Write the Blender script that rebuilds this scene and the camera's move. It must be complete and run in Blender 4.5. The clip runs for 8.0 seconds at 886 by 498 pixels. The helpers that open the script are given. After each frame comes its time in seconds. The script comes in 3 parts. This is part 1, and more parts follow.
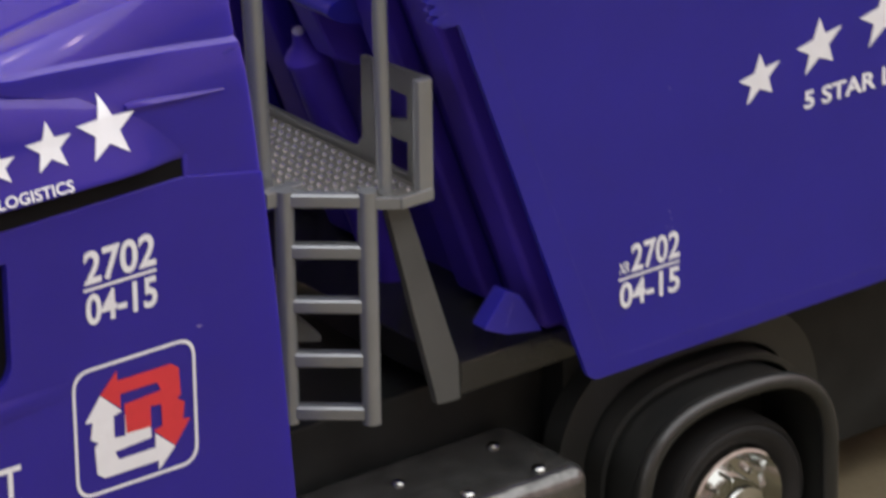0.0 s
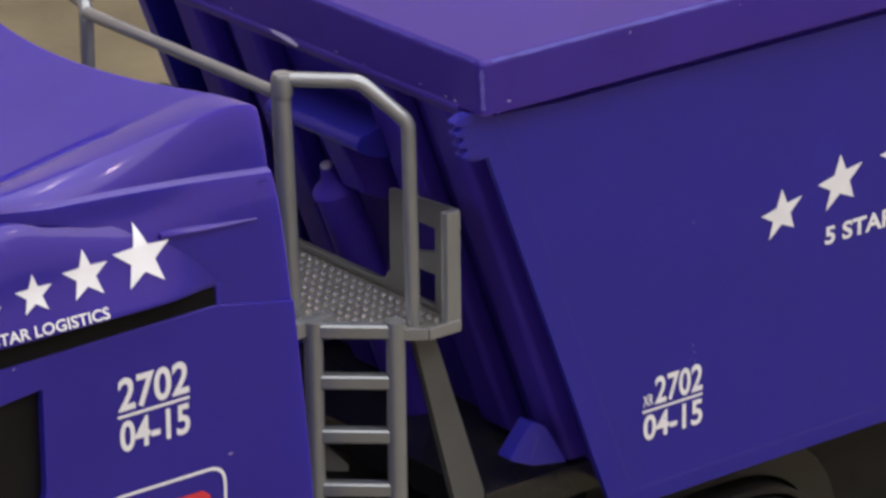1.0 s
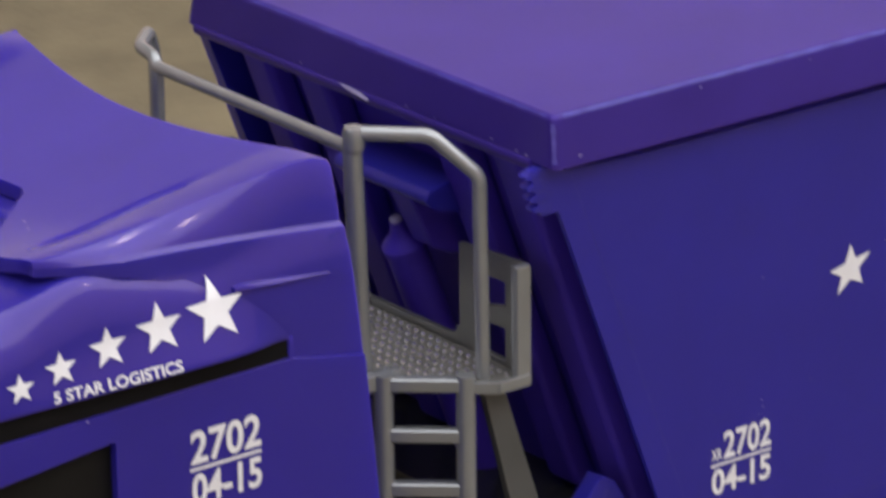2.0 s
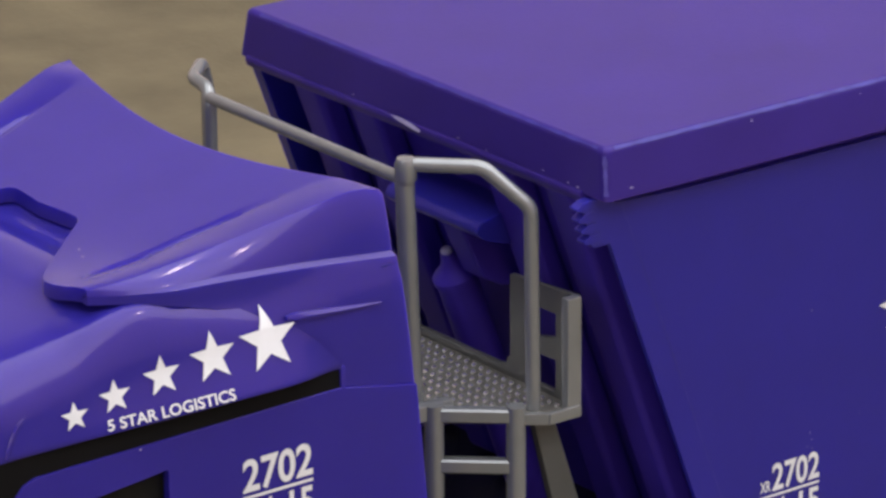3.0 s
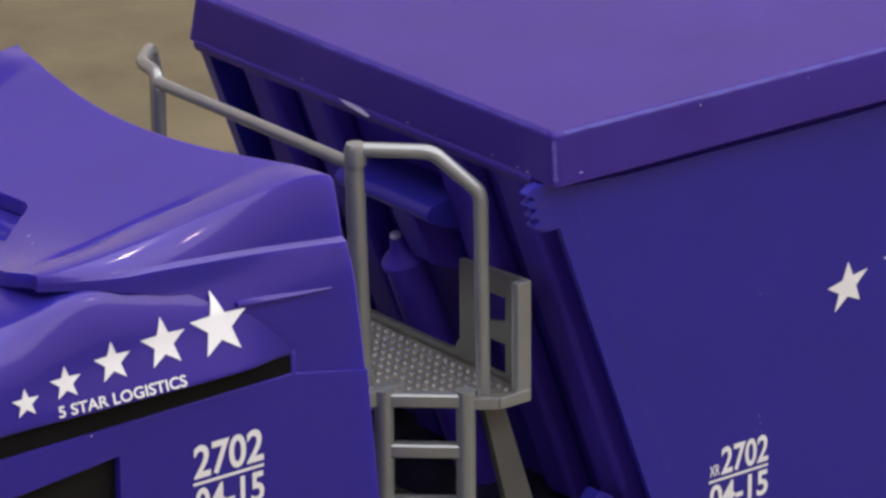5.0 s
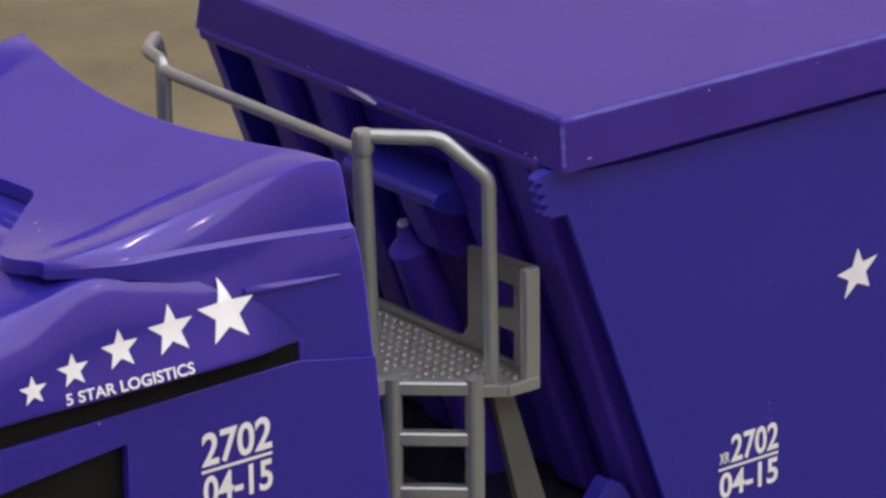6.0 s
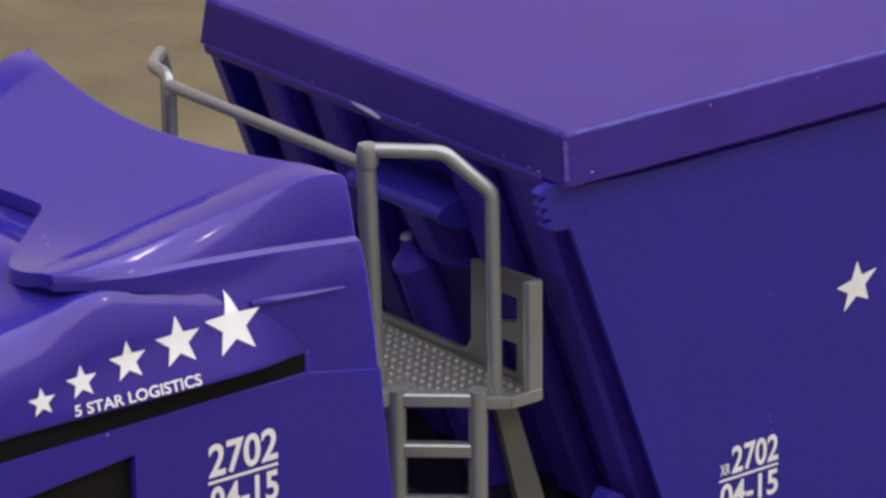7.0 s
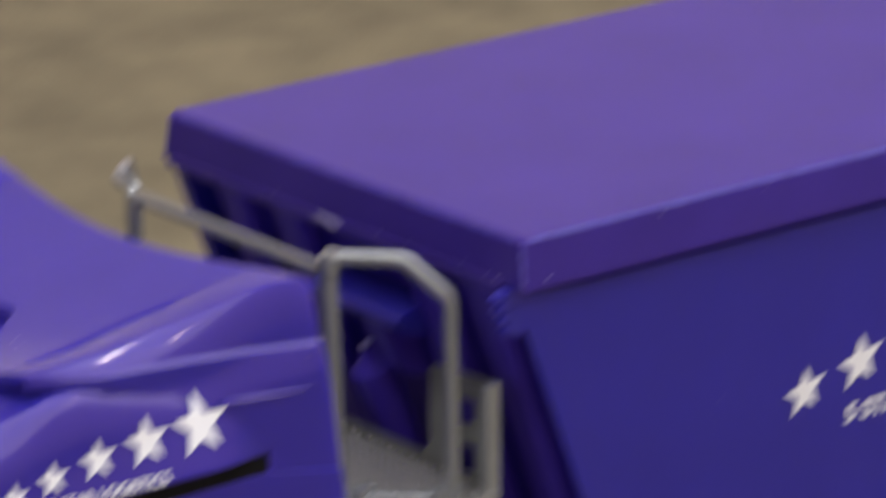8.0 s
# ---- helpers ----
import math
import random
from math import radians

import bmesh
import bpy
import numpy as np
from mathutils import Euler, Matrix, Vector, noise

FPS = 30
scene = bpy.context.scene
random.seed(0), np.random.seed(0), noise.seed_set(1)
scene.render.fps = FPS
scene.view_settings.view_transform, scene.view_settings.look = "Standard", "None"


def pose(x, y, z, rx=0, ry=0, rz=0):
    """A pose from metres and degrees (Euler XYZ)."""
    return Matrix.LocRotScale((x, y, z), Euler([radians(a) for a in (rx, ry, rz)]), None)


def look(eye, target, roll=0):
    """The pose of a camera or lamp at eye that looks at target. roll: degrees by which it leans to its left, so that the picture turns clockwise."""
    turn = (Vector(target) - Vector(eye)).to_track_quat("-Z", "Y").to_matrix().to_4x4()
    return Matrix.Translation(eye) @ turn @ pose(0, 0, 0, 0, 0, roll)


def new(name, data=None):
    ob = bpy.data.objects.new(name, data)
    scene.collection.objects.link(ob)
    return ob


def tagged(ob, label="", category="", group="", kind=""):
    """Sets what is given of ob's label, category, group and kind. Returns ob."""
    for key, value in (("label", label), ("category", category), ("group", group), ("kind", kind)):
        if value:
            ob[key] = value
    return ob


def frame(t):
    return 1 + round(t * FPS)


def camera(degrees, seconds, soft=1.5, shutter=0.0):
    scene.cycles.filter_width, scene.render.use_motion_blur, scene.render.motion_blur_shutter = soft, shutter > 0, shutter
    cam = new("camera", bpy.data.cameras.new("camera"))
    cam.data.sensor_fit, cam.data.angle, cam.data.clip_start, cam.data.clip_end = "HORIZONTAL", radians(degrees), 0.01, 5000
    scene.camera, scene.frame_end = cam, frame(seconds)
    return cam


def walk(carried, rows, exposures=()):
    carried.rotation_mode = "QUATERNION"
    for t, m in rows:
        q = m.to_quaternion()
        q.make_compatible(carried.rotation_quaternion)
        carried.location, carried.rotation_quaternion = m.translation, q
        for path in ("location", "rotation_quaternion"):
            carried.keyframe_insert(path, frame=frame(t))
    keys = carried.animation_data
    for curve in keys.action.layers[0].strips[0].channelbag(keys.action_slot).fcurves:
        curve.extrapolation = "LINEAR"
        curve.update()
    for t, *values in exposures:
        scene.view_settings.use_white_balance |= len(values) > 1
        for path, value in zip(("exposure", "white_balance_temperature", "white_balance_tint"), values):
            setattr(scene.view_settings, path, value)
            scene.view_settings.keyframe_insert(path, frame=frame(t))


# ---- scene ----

# ---- camera and walk ----
cam = camera(10.317, 8.0, soft=2.8, shutter=0.6)
PATH = [
    (0, (-0.82338, -1.05276, 0.71120), (0.02422, 0.03792, 0.12640), -0.844),
    (0.2, (-0.82196, -1.05138, 0.70813), (0.02453, 0.04473, 0.13196), -0.595),
    (0.5, (-0.83256, -1.05139, 0.70964), (0.01972, 0.04606, 0.14464), -0.542),
    (0.7, (-0.84337, -1.05909, 0.70795), (0.02080, 0.03725, 0.15911), -0.231),
    (1, (-0.84749, -1.06017, 0.70655), (0.01760, 0.04180, 0.17054), -0.574),
    (1.5, (-0.85138, -1.05872, 0.69985), (0.01222, 0.04728, 0.16980), -0.791),
    (2, (-0.85757, -1.05538, 0.70671), (0.00323, 0.05771, 0.18703), -0.586),
    (2.2, (-0.86114, -1.06024, 0.70477), (-0.00085, 0.05736, 0.19401), -0.453),
    (3.3, (-0.86571, -1.05503, 0.70654), (-0.01317, 0.06986, 0.19880), -0.528),
    (3.5, (-0.86329, -1.05236, 0.70462), (-0.01193, 0.07358, 0.19721), -0.639),
    (4, (-0.86496, -1.05214, 0.70629), (-0.01491, 0.07338, 0.19577), -0.663),
    (4.5, (-0.86933, -1.05464, 0.70949), (-0.00795, 0.06091, 0.19609), -0.322),
    (4.7, (-0.86834, -1.05596, 0.71173), (-0.00177, 0.05442, 0.19587), -0.185),
    (5.8, (-0.86841, -1.05242, 0.70054), (0.00096, 0.05772, 0.18888), -0.476),
    (6, (-0.86745, -1.05110, 0.70148), (0.00107, 0.05900, 0.18830), -0.518),
    (6.5, (-0.87700, -1.05589, 0.70467), (-0.00628, 0.05276, 0.19208), -0.409),
    (7, (-0.87940, -1.05779, 0.70512), (-0.00649, 0.05098, 0.19655), -0.438),
    (7.5, (-0.87764, -1.06055, 0.70435), (-0.00482, 0.05024, 0.20004), -0.454),
    (7.6, (-0.87871, -1.06627, 0.70225), (-0.00005, 0.04219, 0.20295), -0.343),
    (7.7, (-0.88450, -1.07034, 0.70177), (-0.00430, 0.03806, 0.20510), -0.558),
    (7.8, (-0.89444, -1.07706, 0.70287), (-0.01413, 0.03625, 0.21748), -0.055),
    (7.9, (-0.90414, -1.08077, 0.70339), (-0.01010, 0.02923, 0.23585), -0.607),
    (7.967, (-0.91050, -1.08590, 0.70444), (-0.01760, 0.02430, 0.23600), -0.230),
    (8, (-0.91058, -1.08600, 0.70444), (-0.01310, 0.02240, 0.23990), -0.230),
]
walk(cam, [(t, look(eye, target, roll)) for t, eye, target, roll in PATH])

# ---- light: a closed room with assumed wide ceiling lights and an added window ----
world = bpy.data.worlds.new("world")
scene.world = world
world.use_nodes = True
world.node_tree.nodes["Background"].inputs[0].default_value = (0.9, 0.85, 0.8, 1)
world.node_tree.nodes["Background"].inputs[1].default_value = 0.02
scene.view_settings.exposure = 0.0


def area_lamp(name, m, sx, sy, watts, colour):
    data = bpy.data.lights.new(name, "AREA")
    data.shape, data.size, data.size_y, data.energy, data.color = "RECTANGLE", sx, sy, watts, colour
    ob = new(name, data)
    ob.matrix_world = m
    return ob


# a row of four wide opal ceiling panels, unseen, assumed for the overhead light
PANELS = (-0.88, 0.47, 1.82, 3.16)
for x in PANELS:
    area_lamp("ceiling_light_glow", pose(x, -0.95, 2.365), 1.34, 4.4, 45, (0.94, 0.955, 1.0))
# small downlights under the panels, unseen, set where the cab reflects bright spots
DOWNLIGHTS = ((-0.7, -1.7), (1.145, 0.3), (1.145, -1.5))
for x, y in DOWNLIGHTS:
    area_lamp("downlight_glow", pose(x, y, 2.325), 0.07, 0.07, 4.0, (1.0, 0.97, 0.95))
# added fill light from an unseen window in the wall facing the truck's nose
area_lamp("window_fill", look((-2.96, -1.3, 1.35), (0.0, 0.0, 0.3)), 1.5, 1.3, 12, (0.95, 0.96, 1.0))


# ---- materials ----
def material(name, colour, rough=0.5, metal=0.0, spread=0.06, scale=60.0, bump=0.0, bump_scale=400.0, coat=0.0, gloss=0.5, wear=0.0, wear_colour=(0.6, 0.58, 0.6), through_light=0.0, sheen_tint=(1.0, 0.80, 0.90)):
    """A surface with broad and fine variation of colour and gloss, a fine relief and a little wear."""
    mat = bpy.data.materials.new(name)
    mat.use_nodes = True
    nt = mat.node_tree
    nodes, links = nt.nodes, nt.links
    bsdf = nodes["Principled BSDF"]
    coord = nodes.new("ShaderNodeTexCoord")
    big = nodes.new("ShaderNodeTexNoise")
    big.inputs["Scale"].default_value, big.inputs["Detail"].default_value = scale, 4
    fine = nodes.new("ShaderNodeTexNoise")
    fine.inputs["Scale"].default_value, fine.inputs["Detail"].default_value = bump_scale, 5
    links.new(coord.outputs["Object"], big.inputs["Vector"])
    links.new(coord.outputs["Object"], fine.inputs["Vector"])
    ramp = nodes.new("ShaderNodeValToRGB")
    ramp.color_ramp.elements[0].position, ramp.color_ramp.elements[1].position = 0.3, 0.7
    ramp.color_ramp.elements[0].color = (*[c * (1 - spread) for c in colour], 1)
    ramp.color_ramp.elements[1].color = (*[min(1, c * (1 + spread)) for c in colour], 1)
    links.new(big.outputs["Fac"], ramp.inputs["Fac"])
    out = ramp.outputs["Color"]
    if wear:
        spots = nodes.new("ShaderNodeTexNoise")
        spots.inputs["Scale"].default_value, spots.inputs["Detail"].default_value = 160, 8
        links.new(coord.outputs["Object"], spots.inputs["Vector"])
        cut = nodes.new("ShaderNodeMapRange")
        cut.inputs["From Min"].default_value, cut.inputs["From Max"].default_value = 0.79, 0.83
        cut.inputs["To Max"].default_value = wear
        links.new(spots.outputs["Fac"], cut.inputs["Value"])
        mix = nodes.new("ShaderNodeMixRGB")
        mix.inputs[2].default_value = (*wear_colour, 1)
        links.new(cut.outputs["Result"], mix.inputs[0])
        links.new(out, mix.inputs[1])
        out = mix.outputs[0]
    links.new(out, bsdf.inputs["Base Color"])
    sheen = nodes.new("ShaderNodeMapRange")
    sheen.inputs["To Min"].default_value, sheen.inputs["To Max"].default_value = rough * 0.94, min(1, rough * 1.06)
    links.new(fine.outputs["Fac"], sheen.inputs["Value"])
    links.new(sheen.outputs["Result"], bsdf.inputs["Roughness"])
    bsdf.inputs["Specular IOR Level"].default_value = gloss
    bsdf.inputs["Metallic"].default_value = metal
    bsdf.inputs["Coat Weight"].default_value = coat
    bsdf.inputs["Coat Roughness"].default_value = 0.08
    if through_light:
        # pinkish tint puts the warm look of reflections into the plastic itself
        bsdf.inputs["Specular Tint"].default_value = (*sheen_tint, 1)
        bsdf.inputs["Subsurface Weight"].default_value = through_light
        bsdf.inputs["Subsurface Radius"].default_value = (0.35, 0.3, 1.0)
        bsdf.inputs["Subsurface Scale"].default_value = 0.012
    if bump:
        relief = nodes.new("ShaderNodeBump")
        relief.inputs["Strength"].default_value, relief.inputs["Distance"].default_value = bump, 0.0004
        links.new(fine.outputs["Fac"], relief.inputs["Height"])
        links.new(relief.outputs["Normal"], bsdf.inputs["Normal"])
    return mat


BLUE_GLOSS = material("glossy_blue_plastic", (0.026, 0.020, 0.282), 0.13, gloss=0.54, spread=0.05, scale=25, bump=0.35, bump_scale=60, wear=0.25, through_light=0.45, sheen_tint=(1.0, 0.73, 0.82))
BLUE_SATIN = material("satin_blue_plastic", (0.019, 0.0175, 0.285), 0.36, gloss=0.55, spread=0.06, scale=30, bump=0.12, bump_scale=900, wear=0.3, through_light=0.45)
# same blue plastic, with a lighter base to brighten the shaded gap
BLUE_LIFTED = material("lifted_blue_plastic", (0.050, 0.027, 0.38), 0.5, gloss=0.2, spread=0.08, scale=40, bump=0.12, bump_scale=900, through_light=0.2)
# redder, darker base puts the lid's mauve reflection into its colour
BLUE_LID = material("scuffed_mauve_sheen_plastic", (0.037, 0.0202, 0.218), 0.33, gloss=0.225, spread=0.09, scale=30, bump=0.12, bump_scale=900, wear=0.3, through_light=0.45, sheen_tint=(1.0, 0.74, 0.86))
# lighter blue that paints highlights on the folds and the lid's upper edges
BLUE_EDGE = material("highlight_blue_edge", (0.045, 0.035, 0.28), 0.45, gloss=0.36, spread=0.2, scale=120)
GREY = material("silver_grey_plastic", (0.285, 0.300, 0.312), 0.22, metal=0.5, spread=0.05, scale=80)
# same grey plastic, darkened for the dim light the deck sends back
TREAD_GREY = material("darkened_grey_tread", (0.19, 0.186, 0.17), 0.42, metal=0.4, spread=0.12, scale=150, bump=0.08, bump_scale=500)
GREY_DARK = material("dull_grey_plastic", (0.078, 0.082, 0.080), 0.5, spread=0.1, scale=80, bump=0.04, bump_scale=500)
BLACK = material("black_plastic", (0.019, 0.020, 0.020), 0.24, gloss=0.6, spread=0.2, scale=60, bump=0.1, bump_scale=700)
RUBBER = material("black_rubber", (0.009, 0.009, 0.009), 0.75, spread=0.2, scale=60, bump=0.3, bump_scale=600)
TANK = material("grey_metallic_plastic", (0.135, 0.135, 0.13), 0.2, metal=0.75, spread=0.35, scale=160, bump=0.6, bump_scale=160)
PIN = material("pale_blue_plastic", (0.42, 0.42, 0.62), 0.3, spread=0.1)
CHROME = material("chrome", (0.60, 0.61, 0.59), 0.12, metal=1.0, spread=0.03)
WHITE = material("white_print", (0.78, 0.80, 0.84), 0.4, spread=0.03, scale=200)
RED = material("red_print", (0.62, 0.04, 0.05), 0.4, spread=0.04, scale=200)
# brightened base paints the studs' white glints
STUD = material("glint_bright_studs", (0.80, 0.80, 0.80), 0.15, metal=0.8, spread=0.1, scale=300)
# darker copy of the grey plastic, with the guard's shade in its colour
GUARD = material("shaded_silver_plastic", (0.118, 0.119, 0.112), 0.34, metal=0.4, spread=0.08, scale=80)
FRAME_BLACK = material("dull_black_plastic", (0.013, 0.0145, 0.0145), 0.5, gloss=0.26, spread=0.3, scale=60, bump=0.1, bump_scale=700)
FENDER = material("smooth_black_plastic", (0.020, 0.021, 0.020), 0.33, gloss=0.6, spread=0.15, scale=60, bump=0.1, bump_scale=700)
VENT = material("matt_black_plastic", (0.006, 0.006, 0.007), 0.6, gloss=0.1, spread=0.2)
GLASS_DARK = material("dark_interior", (0.008, 0.008, 0.008), 0.5, gloss=0.14, spread=0.2)
PANE = material("window_glass", (1.0, 1.0, 1.0), 0.02, spread=0.0)
PANE.node_tree.nodes["Principled BSDF"].inputs["Transmission Weight"].default_value = 1.0
CARPET = material("olive_carpet", (0.146, 0.122, 0.072), 0.95, spread=0.22, scale=18, bump=1.0, bump_scale=260)
WALL = material("beige_wall", (0.76, 0.62, 0.575), 0.9, spread=0.04, scale=3)
CEIL = material("white_ceiling", (0.66, 0.58, 0.53), 0.9, spread=0.03, scale=3)


# ---- mesh helpers ----
def link(name, bm, mat, parent=None, label="", smooth=True, angle=35, even_out=True):
    me = bpy.data.meshes.new(name)
    bmesh.ops.recalc_face_normals(bm, faces=bm.faces)
    bm.to_mesh(me)
    bm.free()
    me.materials.append(mat)
    if smooth:
        me.shade_smooth()
        me.set_sharp_from_angle(angle=radians(angle))
    ob = new(name, me)
    if smooth and even_out:
        even = ob.modifiers.new("even_normals", "WEIGHTED_NORMAL")
        even.weight, even.keep_sharp = 80, True
    if parent:
        ob.parent = parent
        ob.matrix_parent_inverse = parent.matrix_world.inverted()
    if label:
        ob["label"] = label
    return ob


def part(name, bm, mat, parent, label="", angle=35, even_out=True):
    return link(name, bm, mat, parent, label, True, angle, even_out)


def bevelled(bm, width, segments=2, angle=30):
    if width > 0:
        bmesh.ops.recalc_face_normals(bm, faces=bm.faces)
        bm.normal_update()
        edges = [e for e in bm.edges if len(e.link_faces) == 2 and e.calc_face_angle(0) > radians(angle)]
        bmesh.ops.bevel(bm, geom=edges, offset=width, segments=segments, affect="EDGES", profile=0.5, clamp_overlap=True)
    return bm


def box(x0, x1, y0, y1, z0, z1, bevel=0.0, segments=2):
    bm = bmesh.new()
    bmesh.ops.create_cube(bm, size=1, matrix=Matrix.Translation(((x0 + x1) / 2, (y0 + y1) / 2, (z0 + z1) / 2)) @ Matrix.Diagonal((x1 - x0, y1 - y0, z1 - z0, 1)))
    return bevelled(bm, bevel, segments)


def moved(bm, m):
    bmesh.ops.transform(bm, matrix=m, verts=bm.verts)
    return bm


def prism(outline, place, deep, holes=(), bevel=0.0, segments=2):
    """A flat plate with an outline and holes. place(u, v, w) gives the point; w runs from 0 to deep."""
    from mathutils.geometry import tessellate_polygon
    loops = [list(outline)] + [list(h) for h in holes]
    flat = [p for lp in loops for p in lp]
    tris = tessellate_polygon([[Vector((u, v, 0)) for u, v in lp] for lp in loops])
    bm = bmesh.new()
    front = [bm.verts.new(place(u, v, 0)) for u, v in flat]
    back = [bm.verts.new(place(u, v, deep)) for u, v in flat]
    for a, b, c in tris:
        for vs, turn in ((front, 1), (back, -1)):
            try:
                bm.faces.new([vs[a], vs[b], vs[c]][::turn])
            except ValueError:
                pass
    n = 0
    for lp in loops:
        for k in range(len(lp)):
            a, b = n + k, n + (k + 1) % len(lp)
            bm.faces.new((front[a], front[b], back[b], back[a]))
        n += len(lp)
    bmesh.ops.dissolve_limit(bm, angle_limit=radians(1), verts=bm.verts, edges=bm.edges)
    return bevelled(bm, bevel, segments)


def xz(y, sign=1):
    return lambda u, v, w: Vector((u, y + sign * w, v))


def rounded(points, radius, steps=5):
    """A closed outline with its corners rounded."""
    out = []
    n = len(points)
    for i in range(n):
        p, a, b = Vector(points[i]), Vector(points[i - 1]), Vector(points[(i + 1) % n])
        r = radius[i] if isinstance(radius, (list, tuple)) else radius
        d = min(r, (a - p).length * 0.49, (b - p).length * 0.49)
        s, e = p + (a - p).normalized() * d, p + (b - p).normalized() * d
        for k in range(steps + 1):
            t = k / steps
            out.append(tuple((s * (1 - t) ** 2 + p * 2 * t * (1 - t) + e * t * t)))
    return out


def bent(points, radius, steps=5):
    """An open path in space with its corners rounded."""
    pts = [Vector(p) for p in points]
    out = [pts[0]]
    for a, p, b in zip(pts, pts[1:], pts[2:]):
        d = min(radius, (a - p).length * 0.49, (b - p).length * 0.49)
        s, e = p + (a - p).normalized() * d, p + (b - p).normalized() * d
        for k in range(steps + 1):
            t = k / steps
            out.append(s * (1 - t) ** 2 + p * 2 * t * (1 - t) + e * t * t)
    return out + [pts[-1]]


def tube(path, radius, sides=12, flat=1.0, up=(0, 0, 1)):
    """A round bar along a path, with closed ends."""
    bm = bmesh.new()
    pts = [Vector(p) for p in path]
    rings = []
    side = None
    for i, p in enumerate(pts):
        d = (pts[min(i + 1, len(pts) - 1)] - pts[max(i - 1, 0)]).normalized()
        if side is None:
            side = d.cross(Vector(up))
            side = side.normalized() if side.length > 1e-3 else d.orthogonal().normalized()
        side = (side - d * side.dot(d)).normalized()
        top = side.cross(d)
        rings.append([bm.verts.new(p + side * math.cos(a) * radius + top * math.sin(a) * radius * flat) for a in [2 * math.pi * k / sides for k in range(sides)]])
    for a, b in zip(rings, rings[1:]):
        for k in range(sides):
            bm.faces.new((a[k], a[(k + 1) % sides], b[(k + 1) % sides], b[k]))
    bm.faces.new(rings[0][::-1])
    bm.faces.new(rings[-1])
    return bm


def lathe(profile, m=None, sides=48):
    """Turns (radius, height) pairs round the z axis."""
    bm = bmesh.new()
    rings = []
    for r, h in profile:
        if r < 1e-6:
            rings.append([bm.verts.new((0, 0, h))])
        else:
            rings.append([bm.verts.new((r * math.cos(2 * math.pi * k / sides), r * math.sin(2 * math.pi * k / sides), h)) for k in range(sides)])
    for a, b in zip(rings, rings[1:]):
        for k in range(sides):
            j = (k + 1) % sides
            if len(a) == 1 and len(b) > 1:
                bm.faces.new((a[0], b[j], b[k]))
            elif len(b) == 1 and len(a) > 1:
                bm.faces.new((a[k], a[j], b[0]))
            elif len(a) > 1:
                bm.faces.new((a[k], a[j], b[j], b[k]))
    return moved(bm, m) if m else bm


def grid_sheet(nu, nv, place):
    """A sheet of nu x nv cells; place(i / nu, j / nv) gives its points."""
    bm = bmesh.new()
    vs = [[bm.verts.new(place(i / nu, j / nv)) for j in range(nv + 1)] for i in range(nu + 1)]
    for i in range(nu):
        for j in range(nv):
            bm.faces.new((vs[i][j], vs[i + 1][j], vs[i + 1][j + 1], vs[i][j + 1]))
    return bm


def lerp(table, x):
    """Straight interpolation in a table of (x, y) pairs."""
    if x <= table[0][0]:
        return table[0][1]
    for (a, u), (b, v) in zip(table, table[1:]):
        if x <= b:
            return u + (v - u) * (x - a) / (b - a)
    return table[-1][1]


def flow(table, x):
    """Smooth interpolation in a table of (x, y) pairs that never overshoots."""
    n = len(table)
    if x <= table[0][0]:
        return table[0][1]
    if x >= table[-1][0]:
        return table[-1][1]
    i = next(k for k in range(n - 1) if x <= table[k + 1][0])

    def slope(k):
        return (table[k + 1][1] - table[k][1]) / (table[k + 1][0] - table[k][0])

    def tangent(k):
        if k == 0:
            return slope(0)
        if k == n - 1:
            return slope(n - 2)
        a, b = slope(k - 1), slope(k)
        return 0.0 if a * b <= 0 else 2 * a * b / (a + b)

    h = table[i + 1][0] - table[i][0]
    t = (x - table[i][0]) / h
    return ((1 + 2 * t) * (1 - t) ** 2 * table[i][1] + t * (1 - t) ** 2 * h * tangent(i)
            + t * t * (3 - 2 * t) * table[i + 1][1] + t * t * (t - 1) * h * tangent(i + 1))


# ---- the room ----
MID = 0.09
GROUND = -0.011
floor = tagged(link("floor", box(-3, 3.8, -3.2, 2.4, GROUND - 0.05, GROUND), CARPET), "worn olive-brown carpeted floor under the toy truck", "floor", kind="structure")
# walls and ceiling are unseen; their warm tone colours the truck's reflections
for name, size in (("wall_north", (-3, 3.8, 2.4, 2.5)), ("wall_south", (-3, 3.8, -3.3, -3.2)), ("wall_east", (3.8, 3.9, -3.3, 2.5))):
    tagged(link(name, box(*size, GROUND - 0.05, 2.45), WALL), "plain rose-beige painted room wall", "wall", kind="structure")
west = prism([(-3.3, GROUND - 0.05), (2.5, GROUND - 0.05), (2.5, 2.45), (-3.3, 2.45)], lambda u, v, w: Vector((-3.1 + w, u, v)), 0.1, [[(-2.1, 0.65), (-0.5, 0.65), (-0.5, 2.05), (-2.1, 2.05)]])
tagged(link("wall_west", west, WALL), "plain rose-beige painted room wall with an added window", "wall", kind="structure")
# unseen window, added to hold the fill light
fill_window = tagged(link("fill_window", box(-3.09, -3.0, -2.1, -0.5, 0.65, 0.69, 0.004), CEIL), "unseen white framed window added for fill light", "window", kind="structure")
for y0, y1, z0, z1 in ((-2.1, -2.06, 0.69, 2.05), (-0.54, -0.5, 0.69, 2.05), (-2.06, -0.54, 2.01, 2.05), (-1.32, -1.28, 0.69, 2.01)):
    link("window_frame", box(-3.09, -3.03, y0, y1, z0, z1, 0.004), CEIL, fill_window)
